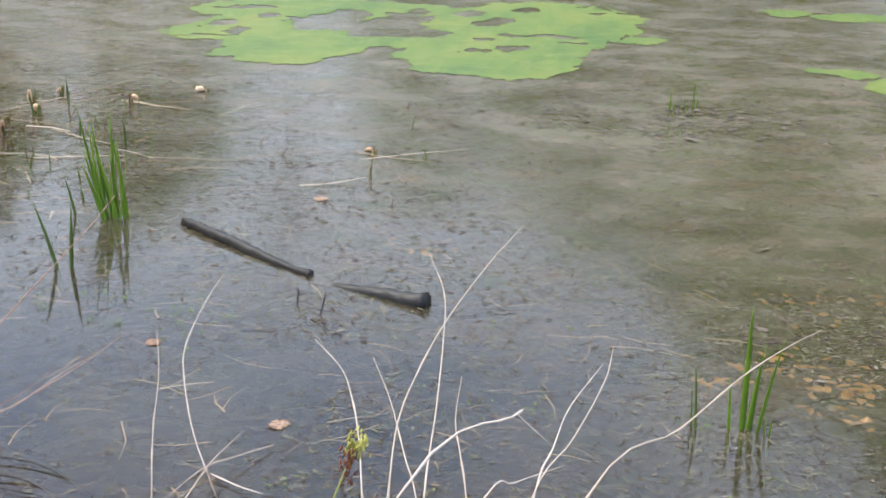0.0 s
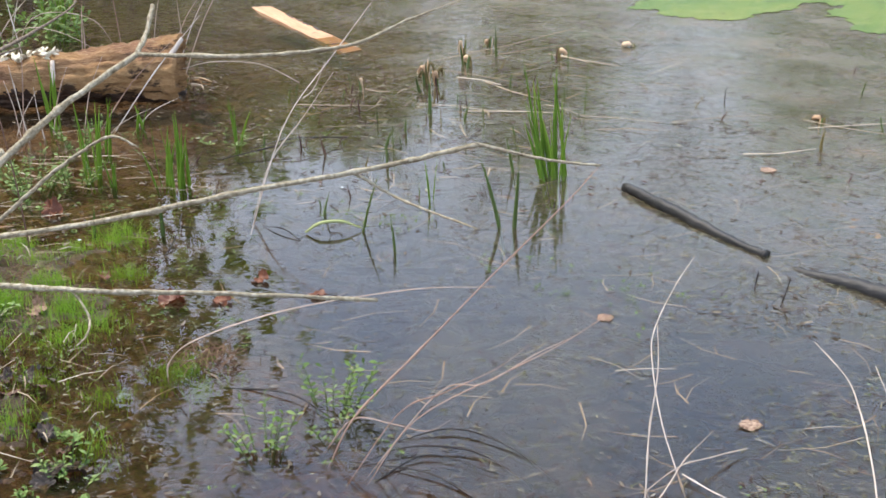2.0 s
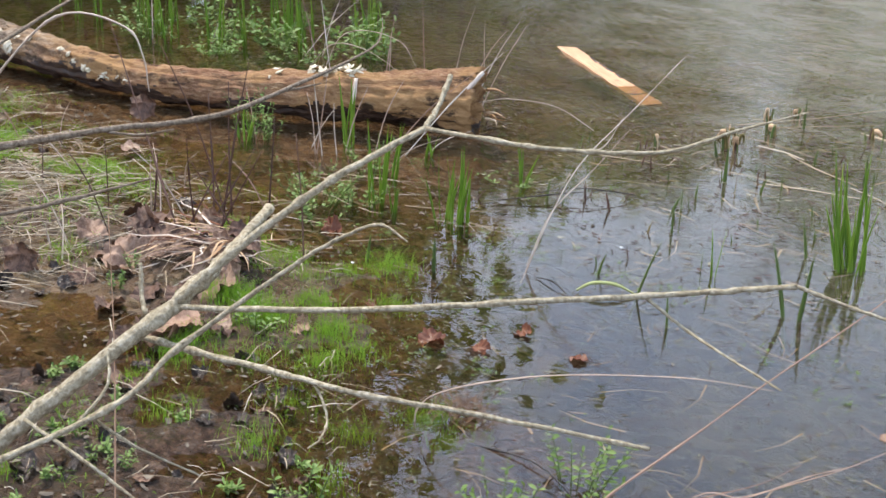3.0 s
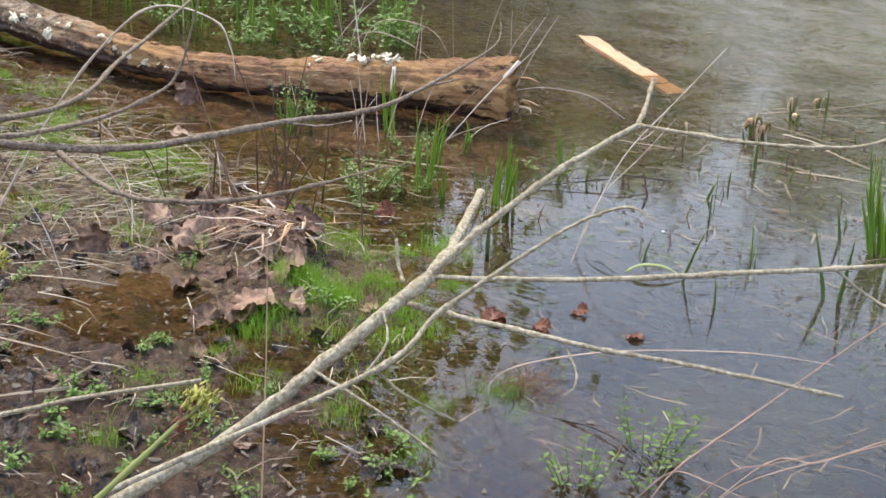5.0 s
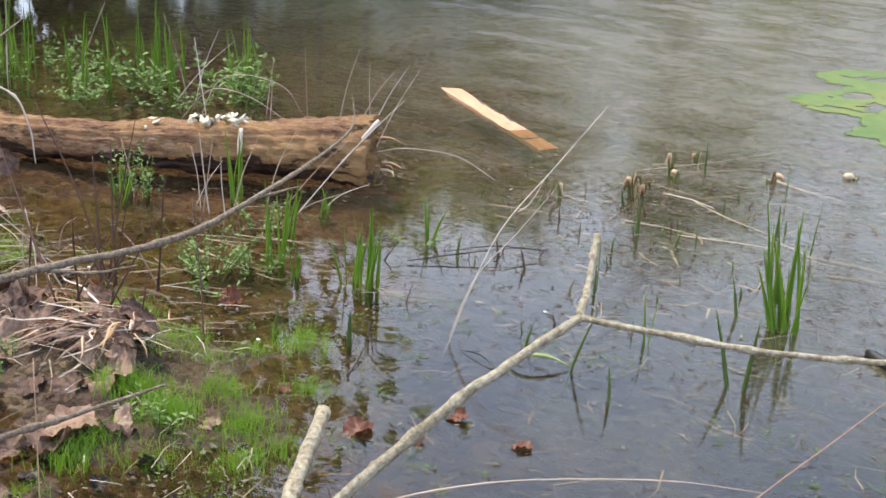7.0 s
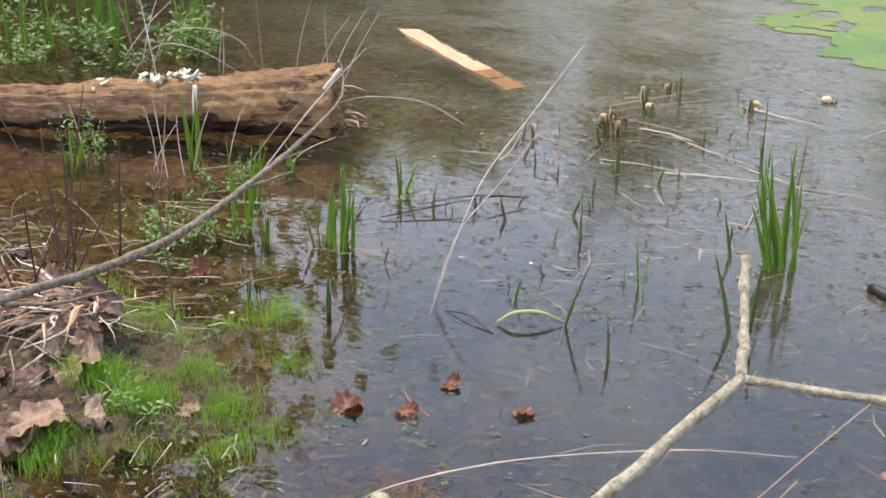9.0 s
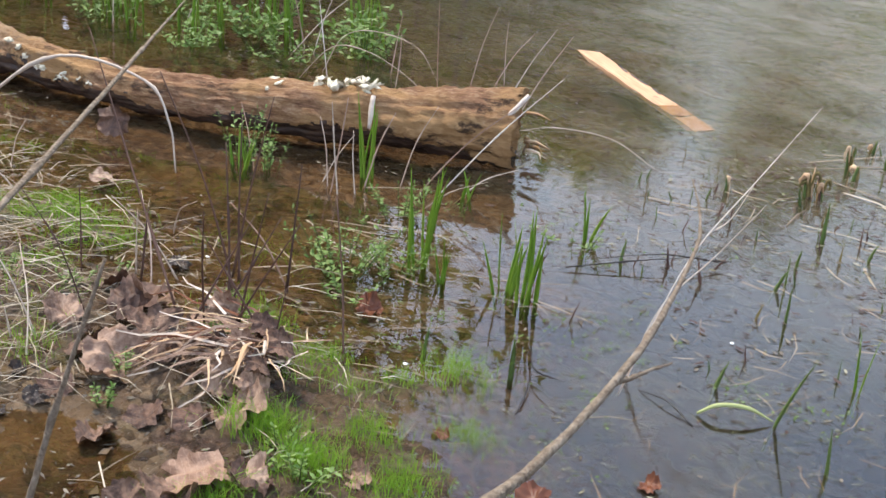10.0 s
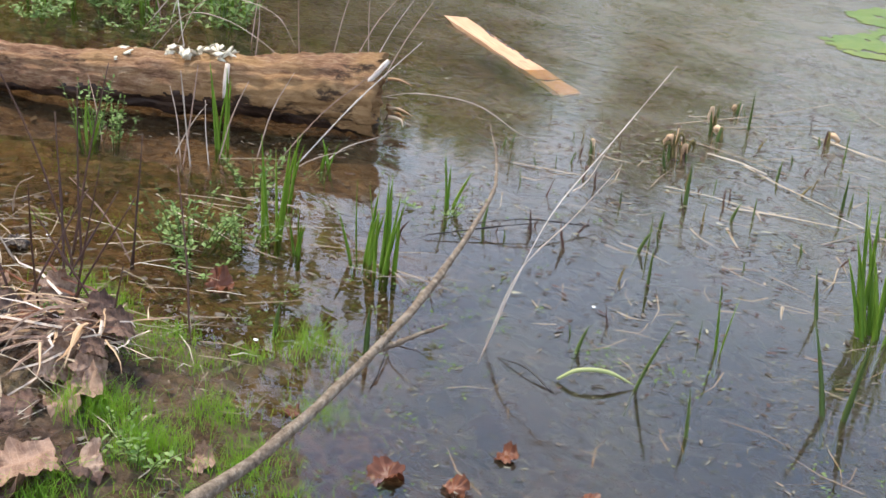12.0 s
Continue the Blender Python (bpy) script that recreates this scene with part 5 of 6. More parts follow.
    for xa, ya, xb, yb in ((-3.0, 6.0, -2.6, 6.95), (-2.85, 6.1, -2.45, 6.6), (-2.95, 5.85, -2.35, 5.7), (-2.5, 6.35, -2.05, 6.2), (-1.1, 5.05, -.85, 5.2), (-.95, 5.5, -.5, 5.75), (-1.0, 5.62, -.62, 5.5), (-2.4, 5.2, -2.0, 5.3), (-2.55, 5.7, -2.1, 5.45), (-1.75, 5.15, -1.5, 5.2), (-3.2, 5.0, -2.8, 5.1), (-2.726, 5.734, -2.443, 5.648), (-2.441, 6.354, -2.219, 6.215), (-2.851, 5.351, -2.808, 5.52), (-3.036, 5.37, -2.863, 5.339)):
        heap.strip([(xa, ya, .004), ((xa + xb) / 2 + rnd.uniform(-.03, .03), (ya + yb) / 2 + rnd.uniform(-.03, .03), .006), (xb, yb, .012)], rnd.uniform(.005, .010))
    # broad drowned blades and torn scraps among the reed stumps
    for i in range(46):
        x, y = rnd.gauss(-2.4, .5), rnd.gauss(5.2, .6)
        ln, an, b = rnd.uniform(.05, .18), rnd.gauss(.4, .9), rnd.uniform(-.25, .25)
        dx, dy = math.cos(an) * ln, math.sin(an) * ln
        heap.strip([(x, y, -.004), (x + dx * .5 - dy * b, y + dy * .5 + dx * b, -.010), (x + dx, y + dy, -.014)], rnd.uniform(.006, .013))
    tagged(heap.done("floating_straw", STRAW), "pale dead reed strands floating on the pond", "straw", kind="stuff")


build_straw()


# ---- floating litter on the pond ----
def build_litter():
    rnd = random.Random(35)
    heap = Heap()
    zones = [(17000, -4.5, 2.6, 3.6, 5.2, .6), (22000, -4.8, 2.8, 4.6, 7.8, .85), (15000, -5.0, 3.2, 6.3, 11.0, 1.3), (9000, -.7, 1.3, 2.4, 4.4, .45), (12000, -5.8, -2.7, 3.1, 6.2, .65), (4000, -3.0, -1.2, 2.0, 4.2, .45)]
    for n1, xa, xb, ya, yb, k in zones:
        for i in range(n1):
            x, y = rnd.uniform(xa, xb), rnd.uniform(ya, yb)
            dens = .35 + .9 * noise.noise((x * .9, y * .7, 2.2)) + .7 * noise.noise((x * 3, y * 2.4, 6.1))
            if rnd.random() > dens or ground_z(x, y) > -.004:
                continue
            ln = k * rnd.choice((.006, .008, .011, .016, .024, .05)) * rnd.uniform(.7, 1.5)
            heap.flake(x, y, rnd.uniform(.0015, .004), ln, min(ln * rnd.uniform(.12, .5), .012), rnd.gauss(.1, .8), rnd)
    tagged(heap.done("floating_litter", DEBRIS), "brown and tan leaf scraps floating on the pond", "leaf litter", kind="stuff")
    heap = Heap()
    for i in range(6500):
        x, y = rnd.uniform(-5.5, 1.6), rnd.uniform(1.2, 5.4)
        z = ground_z(x, y)
        if z > .02 or rnd.random() > .55 + noise.noise((x * 1.2, y * 1.2, 4)):
            continue
        ln = rnd.choice((.010, .016, .024, .045) if x < -2.7 else (.006, .009, .013, .02)) * rnd.uniform(.7, 1.3)
        heap.flake(x, y, z + rnd.uniform(.004, .012), ln, ln * rnd.uniform(.25, .8), rnd.uniform(0, 6.28), rnd, .25)
    tagged(heap.done("sunken_leaves", LITTER), "rotting brown leaves lying on the shallow pond bed", "leaf litter", kind="stuff")
    heap = Heap()
    for i in range(11000):
        x, y = rnd.uniform(-6.5, -1.5), rnd.uniform(1.1, 3.5)
        if y > shore_y(x) + .2 or rnd.random() > .6 + noise.noise((x * 2, y * 2, 9)):
            continue
        ln = rnd.choice((.006, .010, .018, .034)) * rnd.uniform(.7, 1.3)
        heap.flake(x, y, over(x, y, .002), ln, ln * rnd.uniform(.1, .6), rnd.uniform(0, 6.28), rnd, .4)
    tagged(heap.done("bank_litter", DEBRIS), "scraps of dead leaf and straw on the wet mud", "leaf litter", kind="stuff")
    heap = Heap()
    for cx, cy, sx, sy, n1 in ((-1.22, 3.72, .22, .14, 60), (-1.2, 3.55, .15, .1, 25), (-.35, 3.3, .5, .4, 60), (.55, 2.9, .45, .35, 80), (-1.5, 2.35, .25, .2, 60), (-2.3, 3.75, .25, .2, 25), (-3.1, 3.6, .4, .2, 60), (1.0, 4.2, .3, .3, 50), (-2.93, 4.26, .10, .10, 50), (-2.74, 3.9, .08, .10, 45), (-2.72, 4.02, .06, .08, 30), (-2.19, 3.81, .07, .05, 40), (-1.97, 3.80, .08, .06, 25), (-2.09, 2.97, .14, .06, 50), (-3.0, 3.3, .25, .15, 90), (-2.5, 3.1, .25, .2, 70), (-2.6, 3.6, .3, .2, 60), (-3.4, 4.3, .3, .15, 70), (-3.2, 4.9, .3, .25, 60), (-2.2, 2.7, .2, .2, 60)):
        for i in range(n1 // 5):
            ox, oy, spread = rnd.gauss(cx, sx), rnd.gauss(cy, sy), rnd.uniform(.008, .03)
            for k in range(rnd.randrange(3, 13)):
                heap.leaf((rnd.gauss(ox, spread), rnd.gauss(oy, spread), rnd.uniform(.003, .014)), rnd.uniform(.004, .012), rnd, .6)
    tagged(heap.done("pondweed", HERB), "small floating green pondweed leaves", "pondweed", kind="stuff")


build_litter()


# ---- leafy herbs ----
def herb(x, y, h1, r, n1, label, leaf=.019, seed=0):
    rnd = random.Random(seed + int(x * 100))
    z0 = ground_z(x, y)
    th = thing("herb", (x, y, z0), label, "herb", "leafy herbs")
    top = max(0.0, z0) - z0
    heap = Heap()
    for i in range(n1):
        an, rr, hh = rnd.uniform(0, 6.28), r * math.sqrt(rnd.random()), h1 * rnd.uniform(.45, 1.0)
        b = Vector((math.cos(an) * rr * .35, math.sin(an) * rr * .35, -.01))
        e1 = Vector((math.cos(an) * rr, math.sin(an) * rr, top + hh))
        m = (b + e1) / 2 + Vector((0, 0, hh * .12))
        bm = bmesh.new()
        tube(bm, [b, m, e1], [.0018, .0014, .0008], 4, 2)
        part("stem", bm, OLIVE, th)
        pairs = rnd.randrange(4, 8)
        for k in range(pairs):
            t = .3 + .7 * (k + rnd.uniform(-.3, .3)) / pairs
            p = b.lerp(e1, min(max(t, .2), 1.0)) + Vector((0, 0, hh * .10 * (1 - abs(2 * t - 1))))
            p.z = max(p.z, top + .003)
            an2 = an + k * 1.57 + rnd.uniform(-.4, .4)
            for side in (0, 3.14):
                heap.leaflet(p, (math.cos(an2 + side), math.sin(an2 + side), rnd.uniform(.1, .8)), leaf * rnd.uniform(.7, 1.5), rnd, rnd.uniform(.3, .5))
        heap.leaflet(e1, (rnd.gauss(0, .4), rnd.gauss(0, .4), 1), leaf * 1.1, rnd)
    lf = tagged(heap.done("foliage", HERB), kind="stuff")
    lf.parent = th
    return th


HERBS = [(-3.48, 3.60, .14, .20, 26), (-3.38, 3.72, .10, .16, 16), (-3.66, 4.10, .13, .16, 14), (-4.41, 4.03, .22, .12, 14), (-4.3, 4.05, .16, .10, 10), (-1.48, 2.62, .14, .14, 12), (-1.50, 2.36, .12, .12, 9), (-1.36, 2.5, .08, .10, 5), (-2.66, 2.62, .08, .10, 14), (-3.12, 4.35, .07, .12, 10), (-3.3, 3.45, .06, .14, 10), (-3.5, 2.0, .08, .14, 12), (-3.9, 2.2, .08, .16, 12), (-1.86, 2.08, .08, .12, 10), (-1.74, 1.95, .07, .10, 8), (-2.0, 2.25, .06, .10, 7)]
for i, (x, y, h1, r, n1) in enumerate(HERBS):
    herb(x, y, h1, r, n1 if h1 > .09 else n1 // 2, "bushy pale-green herb growing out of the shallows", seed=i)
for i, (x, y) in enumerate(((-5.9, 5.5), (-5.5, 5.35), (-6.3, 5.4), (-5.75, 5.9), (-6.6, 5.0), (-6.0, 5.05), (-5.3, 5.65), (-6.9, 5.6))):
    herb(x, y, (.22, .12, .28, .16)[i % 4], (.22, .3)[i % 2], (20, 12)[i % 2], "leafy green herb clump behind the log", (.045, .03, .036)[i % 3], i + 20)
rnd = random.Random(77)
for i in range(34):
    x, y = rnd.uniform(-4.6, -1.9), rnd.uniform(1.3, 3.1)
    if y < shore_y(x):
        herb(x, y, rnd.uniform(.03, .06), rnd.uniform(.03, .07), rnd.randrange(3, 7), "small green seedling rooted in wet mud", .013, i + 40)


for i, (x, y, k) in enumerate(((-2.502, 1.842, 1.3), (-2.636, 1.767, 1.2), (-2.65, 1.72, 1.4), (-2.80, 2.10, 1.5), (-2.78, 2.03, 1.1), (-2.352, 1.877, 1.2), (-2.33, 1.735, 1.0), (-2.516, 1.581, 1.6), (-2.039, 2.019, 1.2), (-2.409, 1.995, .8), (-2.374, 2.146, 1.0), (-2.283, 1.605, 1.2), (-1.882, 2.076, 1.1), (-1.882, 1.975, 1.0), (-2.619, 1.635, 1.6), (-3.211, 1.902, 1.5), (-3.161, 1.959, 1.4), (-2.444, 1.427, 1.3))):
    herb(x, y, .026 * k, .030 * k, 4, "low leafy green seedling in wet mud", .014 * k, i + 80)


# ---- fallen leaves ----
def leaf_mesh(seed, lobes):
    """A broad lobed leaf, curled at the rim and creased along its main veins."""
    rnd = random.Random(seed)
    bm = bmesh.new()
    n, rings = 60, 7
    c = bm.verts.new((0, 0, 0))
    prev = None
    cu, cv, ph = rnd.uniform(.1, .6), rnd.uniform(-.4, .4), rnd.uniform(0, 6.28)
    tips = [(1.57 + (k - (lobes - 1) / 2) * 1.08 + rnd.uniform(-.1, .1), rnd.uniform(.42, .52) * (1 - .06 * abs(k - (lobes - 1) / 2))) for k in range(lobes)]
    for k in range(1, rings + 1):
        f = k / rings
        ring = []
        for i in range(n):
            an = 2 * math.pi * i / n
            ca, sa = math.cos(an), math.sin(an)
            near = [(abs(math.atan2(math.sin(an - ta), math.cos(an - ta))), tl) for ta, tl in tips]
            lobe = max(tl * max(0.0, 1 - (da / 1.05)) ** .45 for da, tl in near)
            edge = max(.40, lobe * .88) * (1 + .018 * math.sin(an * 17 + seed) + .34 * noise.noise((ca * 2.4, sa * 2.4, seed)) + .10 * noise.noise((ca * 9, sa * 9, seed)))
            rr = (.27 + (edge - .27) * f ** 2) * f
            x, y = rr * ca, rr * sa - .12 * f
            crease = min(da for da, tl in near)
            z = cu * (x * x + y * y) + cv * x * y + .10 * min(crease, .5) * f + .26 * noise.noise((x * 3.2, y * 3.2, seed)) * f + .13 * noise.noise((x * 8, y * 8, seed)) * f + .05 * noise.noise((x * 19, y * 19, seed)) * f + .10 * f ** 4 * math.sin(an * 2 + ph)
            ring.append(bm.verts.new((x, y, z)))
        for i in range(n):
            if prev is None:
                bm.faces.new((c, ring[i], ring[(i + 1) % n]))
            else:
                bm.faces.new((prev[i], ring[i], ring[(i + 1) % n], prev[(i + 1) % n]))
        prev = ring
    return bm


def build_leaves():
    rnd = random.Random(41)
    stock = []
    for seed, lobes in ((1, 5), (2, 5), (3, 3), (4, 4)):
        for mat in (LEAF, REDLEAF, DARKLEAF, MUDLEAF):
            me_ob = mesh_object("fallen_leaf", leaf_mesh(seed, lobes), mat)
            stock.append(me_ob.data)
            bpy.data.objects.remove(me_ob)

    def place(x, y, size, red, label, lift=.006, tilt=18, crumple=1.0):
        ob = new("fallen_leaf", stock[4 * rnd.randrange(4) + int(red)])
        ob.matrix_basis = pose(x, y, over(x, y, lift), rnd.uniform(-tilt, tilt), rnd.uniform(-tilt, tilt), rnd.uniform(0, 360)) @ Matrix.Diagonal((size * 1.15, size * rnd.uniform(.9, 1.2), size * rnd.uniform(.6, 1.1) * crumple, 1))
        tagged(ob, label, "leaf", "fallen leaves")

    for x, y, size in ((-3.33, 2.66, .20), (-3.59, 2.90, .22), (-2.83, 2.45, .20), (-2.95, 2.68, .19), (-2.71, 2.53, .15), (-3.41, 2.82, .17), (-3.06, 2.87, .15), (-3.48, 2.68, .16), (-3.10, 2.55, .14), (-2.98, 2.60, .12), (-3.12, 2.42, .12), (-3.22, 2.98, .12), (-3.10, 2.90, .13), (-3.56, 2.85, .16), (-3.62, 2.98, .14), (-3.66, 2.72, .13), (-2.78, 2.38, .15), (-2.72, 2.52, .11), (-2.85, 2.30, .13), (-3.25, 2.70, .14), (-3.02, 2.78, .13), (-3.75, 2.95, .15), (-3.35, 2.48, .12), (-3.2, 2.82, .13), (-3.3, 2.9, .12), (-3.14, 2.84, .11)):
        pale = (x, y) in ((-3.33, 2.66), (-2.83, 2.45), (-2.95, 2.68)) or rnd.random() < (.28 if y > 2.6 and x < -3.0 else .06)
        place(x, y, size * (.95 if pale else .8), 0 if pale else 2, "large curled tan dead leaf on the bank" if pale else "large dark brown rotting leaf on the bank", .015, 30, 1.2)
    for x, y, size in ((-2.274, 2.976, .085), (-2.14, 3.03, .058), (-2.13, 3.22, .058), (-1.90, 3.19, .058), (-3.2, 3.42, .09), (-2.60, 3.05, .05)):
        place(x, y, size, True, "small crumpled rust-red leaf in shallow water", .004, 25, 1.5)
    place(-4.52, 3.49, .10, False, "pale grey leaf lying flat on wet mud", .006, 4)
    for x, y, z, size, tx in ((-4.88, 3.80, .10, .15, 75), (-3.56, 2.39, .07, .14, 82), (-3.25, 2.92, .15, .11, 60), (-3.08, 2.83, .13, .12, 50), (-3.02, 2.90, .14, .10, 35), (-3.13, 2.80, .13, .09, 70), (-3.00, 2.80, .12, .09, 20), (-3.05, 2.74, .10, .12, 62), (-2.96, 2.76, .09, .11, 48), (-3.10, 2.92, .15, .10, 25)):
        ob = new("fallen_leaf", stock[0 if size in (.11, .12) else 2])
        ob.matrix_basis = pose(x, y, z, tx, 15, rnd.uniform(20, 60)) @ Matrix.Diagonal((size, size, size * .9, 1))
        tagged(ob, "brown withered leaf standing on edge, crumpled", "leaf", "fallen leaves")
    for x, y, size in ((-.50, 2.97, .060), (-.95, 4.9, .07), (-1.05, 3.4, .05), (.75, 2.75, .05)):
        place(x, y, size, False, "single tan leaf floating on the pond", .003, 3, .15)
    for i in range(300):
        x, y = (rnd.uniform(-6.5, -1.9), rnd.uniform(1.2, 3.3)) if i < 110 else (rnd.uniform(-4.0, -1.5), rnd.uniform(1.15, 2.5))
        if y < shore_y(x) + .1 and math.hypot(x + 3.05, y - 2.25) > .30:
            pale = i < 110 and rnd.random() < .22
            place(x, y, rnd.uniform(.025, .085), 0 if pale else rnd.choice((2, 3, 3, 3, 3, 3)), "pale dead leaf lying on wet mud" if pale else "dark rotting leaf lying on wet mud", .002, 25, 1.3)


build_leaves()


# ---- the dead tussock and other bare stems ----
def build_tussock():
    rnd = random.Random(51)
    b = Vector((-3.11, 2.86, 0.085))
    th = thing("tussock", b, "collapsed tussock of pale dead blades on the bank", "tussock")
    stock = []
    for k in range(7):
        hp = Heap()
        b0, b1, w1 = rnd.uniform(.0, .06), rnd.uniform(-.22, .04), rnd.uniform(.022, .062)
        hp.strip([(0, 0, 0), (.22, .03 * rnd.uniform(-1, 1), b0 * .7), (.5, .05 * rnd.uniform(-1, 1), b0), (.78, .07 * rnd.uniform(-1, 1), b0 * .6 + b1 * .3), (1, .1 * rnd.uniform(-1, 1), b1)], w1)
        ob = hp.done("blade", (STRAWBLADE, STRAWBLADE, LEAF, STRAWBLADE, DARKLEAF, STALK, REDLEAF)[k])
        stock.append(ob.data)
        bpy.data.objects.remove(ob)
    for i in range(150):
        ln = rnd.uniform(.13, .30) if i % 5 < 2 else rnd.uniform(.05, .15)
        ob = new("blade", rnd.choice(stock))
        ob.parent = th
        ob.matrix_basis = pose(rnd.gauss(0, .06), rnd.gauss(0, .05), rnd.uniform(-.01, .06), rnd.uniform(-25, 25), rnd.uniform(-15, 15), rnd.gauss(-112, 38) if i % 5 < 2 else rnd.uniform(-180, 180)) @ Matrix.Diagonal((ln, ln, ln * rnd.uniform(.4, .9), 1))
    b2 = Vector((-1.93, 2.70, 0.0))
    t2 = thing("tussock", b2, "small brown and green tussock standing in water", "tussock")
    heap = Heap()
    for i in range(110):
        an, ln = rnd.uniform(0, 6.28), rnd.uniform(.04, .11)
        dx, dy = math.cos(an), math.sin(an)
        st = Vector((rnd.gauss(0, .06), rnd.gauss(0, .045), .012))
        heap.strip([st, st + Vector((dx * ln * .45, dy * ln * .45, rnd.uniform(.005, .03))), st + Vector((dx * ln, dy * ln, rnd.uniform(-.015, .03)))], rnd.uniform(.0015, .0035))
    lf = tagged(heap.done("dead_grass", REDSTRAW), kind="stuff")
    lf.parent = t2


build_tussock()
rnd = random.Random(53)
for i in range(7):
    x, y = -3.14 + rnd.gauss(0, .09), 2.90 + rnd.gauss(0, .07)
    h1, lx, ly = rnd.uniform(.2, .5), rnd.uniform(-.3, .22), rnd.uniform(-.15, .2)
    z = over(x, y, -.02)
    stalk("bare_stem", [(x + lx, y + ly, z + h1), (x + lx * .45, y + ly * .5, z + h1 * .5), (x, y, z)], .0028, DARKSTEM, "dark brown bare stem rising from the tussock", "dark stems", i)
BY_LOG = [((-3.98, 4.06), (-3.94, 4.09, .36)), ((-3.94, 4.07), (-3.97, 4.04, .34)), ((-3.95, 4.20), (-3.87, 4.27, .29)), ((-3.74, 4.33), (-3.39, 4.61, .48)), ((-3.80, 4.30), (-3.50, 4.55, .38)), ((-3.69, 4.41), (-3.5, 4.55, .12)),
          ((-3.87, 4.31), (-3.77, 4.39, .32)), ((-4.09, 4.11), (-3.99, 4.19, .19)), ((-4.02, 4.10), (-4.08, 4.10, .25)), ((-3.90, 4.12), (-3.96, 4.15, .22)), ((-4.30, 4.0), (-4.5, 4.1, .2)), ((-3.7, 4.2), (-3.45, 4.3, .14))]
BEHIND_LOG = [((-4.71, 5.55), (-4.73, 5.53, .44)), ((-4.66, 5.73), (-4.57, 5.79, .39)), ((-4.60, 5.83), (-4.45, 5.94, .27)), ((-4.56, 5.89), (-4.57, 5.88, .31)), ((-4.82, 5.36), (-4.81, 5.37, .26)), ((-5.5, 5.48), (-5.39, 5.57, .40)), ((-5.01, 5.54), (-4.98, 5.57, .30)),
              ((-5.6, 5.4), (-5.3, 5.6, .35)), ((-5.55, 5.5), (-5.75, 5.5, .45)), ((-4.3, 5.5), (-4.1, 5.6, .4)), ((-4.1, 5.3), (-3.85, 5.35, .45)), ((-6.2, 5.2), (-6.0, 5.3, .5)), ((-6.5, 5.0), (-6.6, 5.1, .55)), ((-5.1, 5.2), (-5.3, 5.3, .4))]
for i, ((x, y), (tx, ty, tz)) in enumerate(BY_LOG + BEHIND_LOG):
    bx, by = (x + tx) / 2 + rnd.uniform(-.012, .012), (y + ty) / 2
    front = i < len(BY_LOG)
    stalk("bare_stem", [(tx, ty, tz), (bx, by, tz * .52), (x, y, -.05)], (.0027 if i < 4 else .0021) if front else .0024, STALK if i % 2 else REDSTALK, "thin tan dead stem leaning by the log" if front else "thin dry twig arching up behind the log", "stems by the log" if front else "stems behind the log", i + 20)
for i, p in enumerate(([(-5.05, 5.1, .05), (-4.95, 5.12, .24), (-4.78, 5.15, .30), (-4.55, 5.18, .27), (-4.40, 5.15, .16)], [(-5.1, 5.0, .03), (-4.9, 5.0, .22), (-4.7, 5.02, .24), (-4.45, 5.0, .19), (-4.25, 4.98, .10)], [(-3.72, 4.85, .16), (-3.62, 4.95, .18), (-3.45, 5.1, .15), (-3.3, 5.2, .05)])):
    stalk("bare_stem", p, .0019, STALK, "pale dead stem arching low beside the log", "stems behind the log", i + 50)
for i in range(44):
    x, y = rnd.uniform(-6.2, -3.4), rnd.uniform(2.1, 3.4)
    h1, lx, ly = rnd.uniform(.10, .40), rnd.uniform(-.3, .3), rnd.uniform(-.2, .2)
    z = over(x, y, -.02)
    stalk("bare_stem", [(x + lx, y + ly, z + h1), (x + lx * .4, y + ly * .5, z + h1 * .6), (x, y, z)], .0021, (STALK, STALK, DARKSTEM, REDSTALK)[i % 4], "bare dead stem standing on the bank", "stems on the bank", i + 90)


# ---- single things along the bank ----
stalk("dry_stalk", [(-1.118, 2.84, .31), (-1.314, 2.768, .297), (-1.609, 2.657, .234), (-1.836, 2.566, .147), (-1.954, 2.577, .05), (-1.97, 2.58, -.03)], .0017, REDSTALK, "long reddish dry stalk arching over the water", "reddish stalks", 7)
stalk("pale_stick", [(-.574, .531, 1.2765), (-.76, .53, 1.186), (-1.1, .53, .998), (-1.6, .5, .6), (-2.1, .4, .05)], .0028, BRANCH, "straight pale stick slanting up beside the path", "pale sticks", 8)
stalk("dry_stalk", [(-1.57, 1.44, .93), (-1.56, 1.43, .7), (-1.54, 1.40, .4), (-1.54, 1.38, 0.0)], .0013, RUSTSTALK, "thin upright reddish stalk on the bank", "reddish stalks", 9)

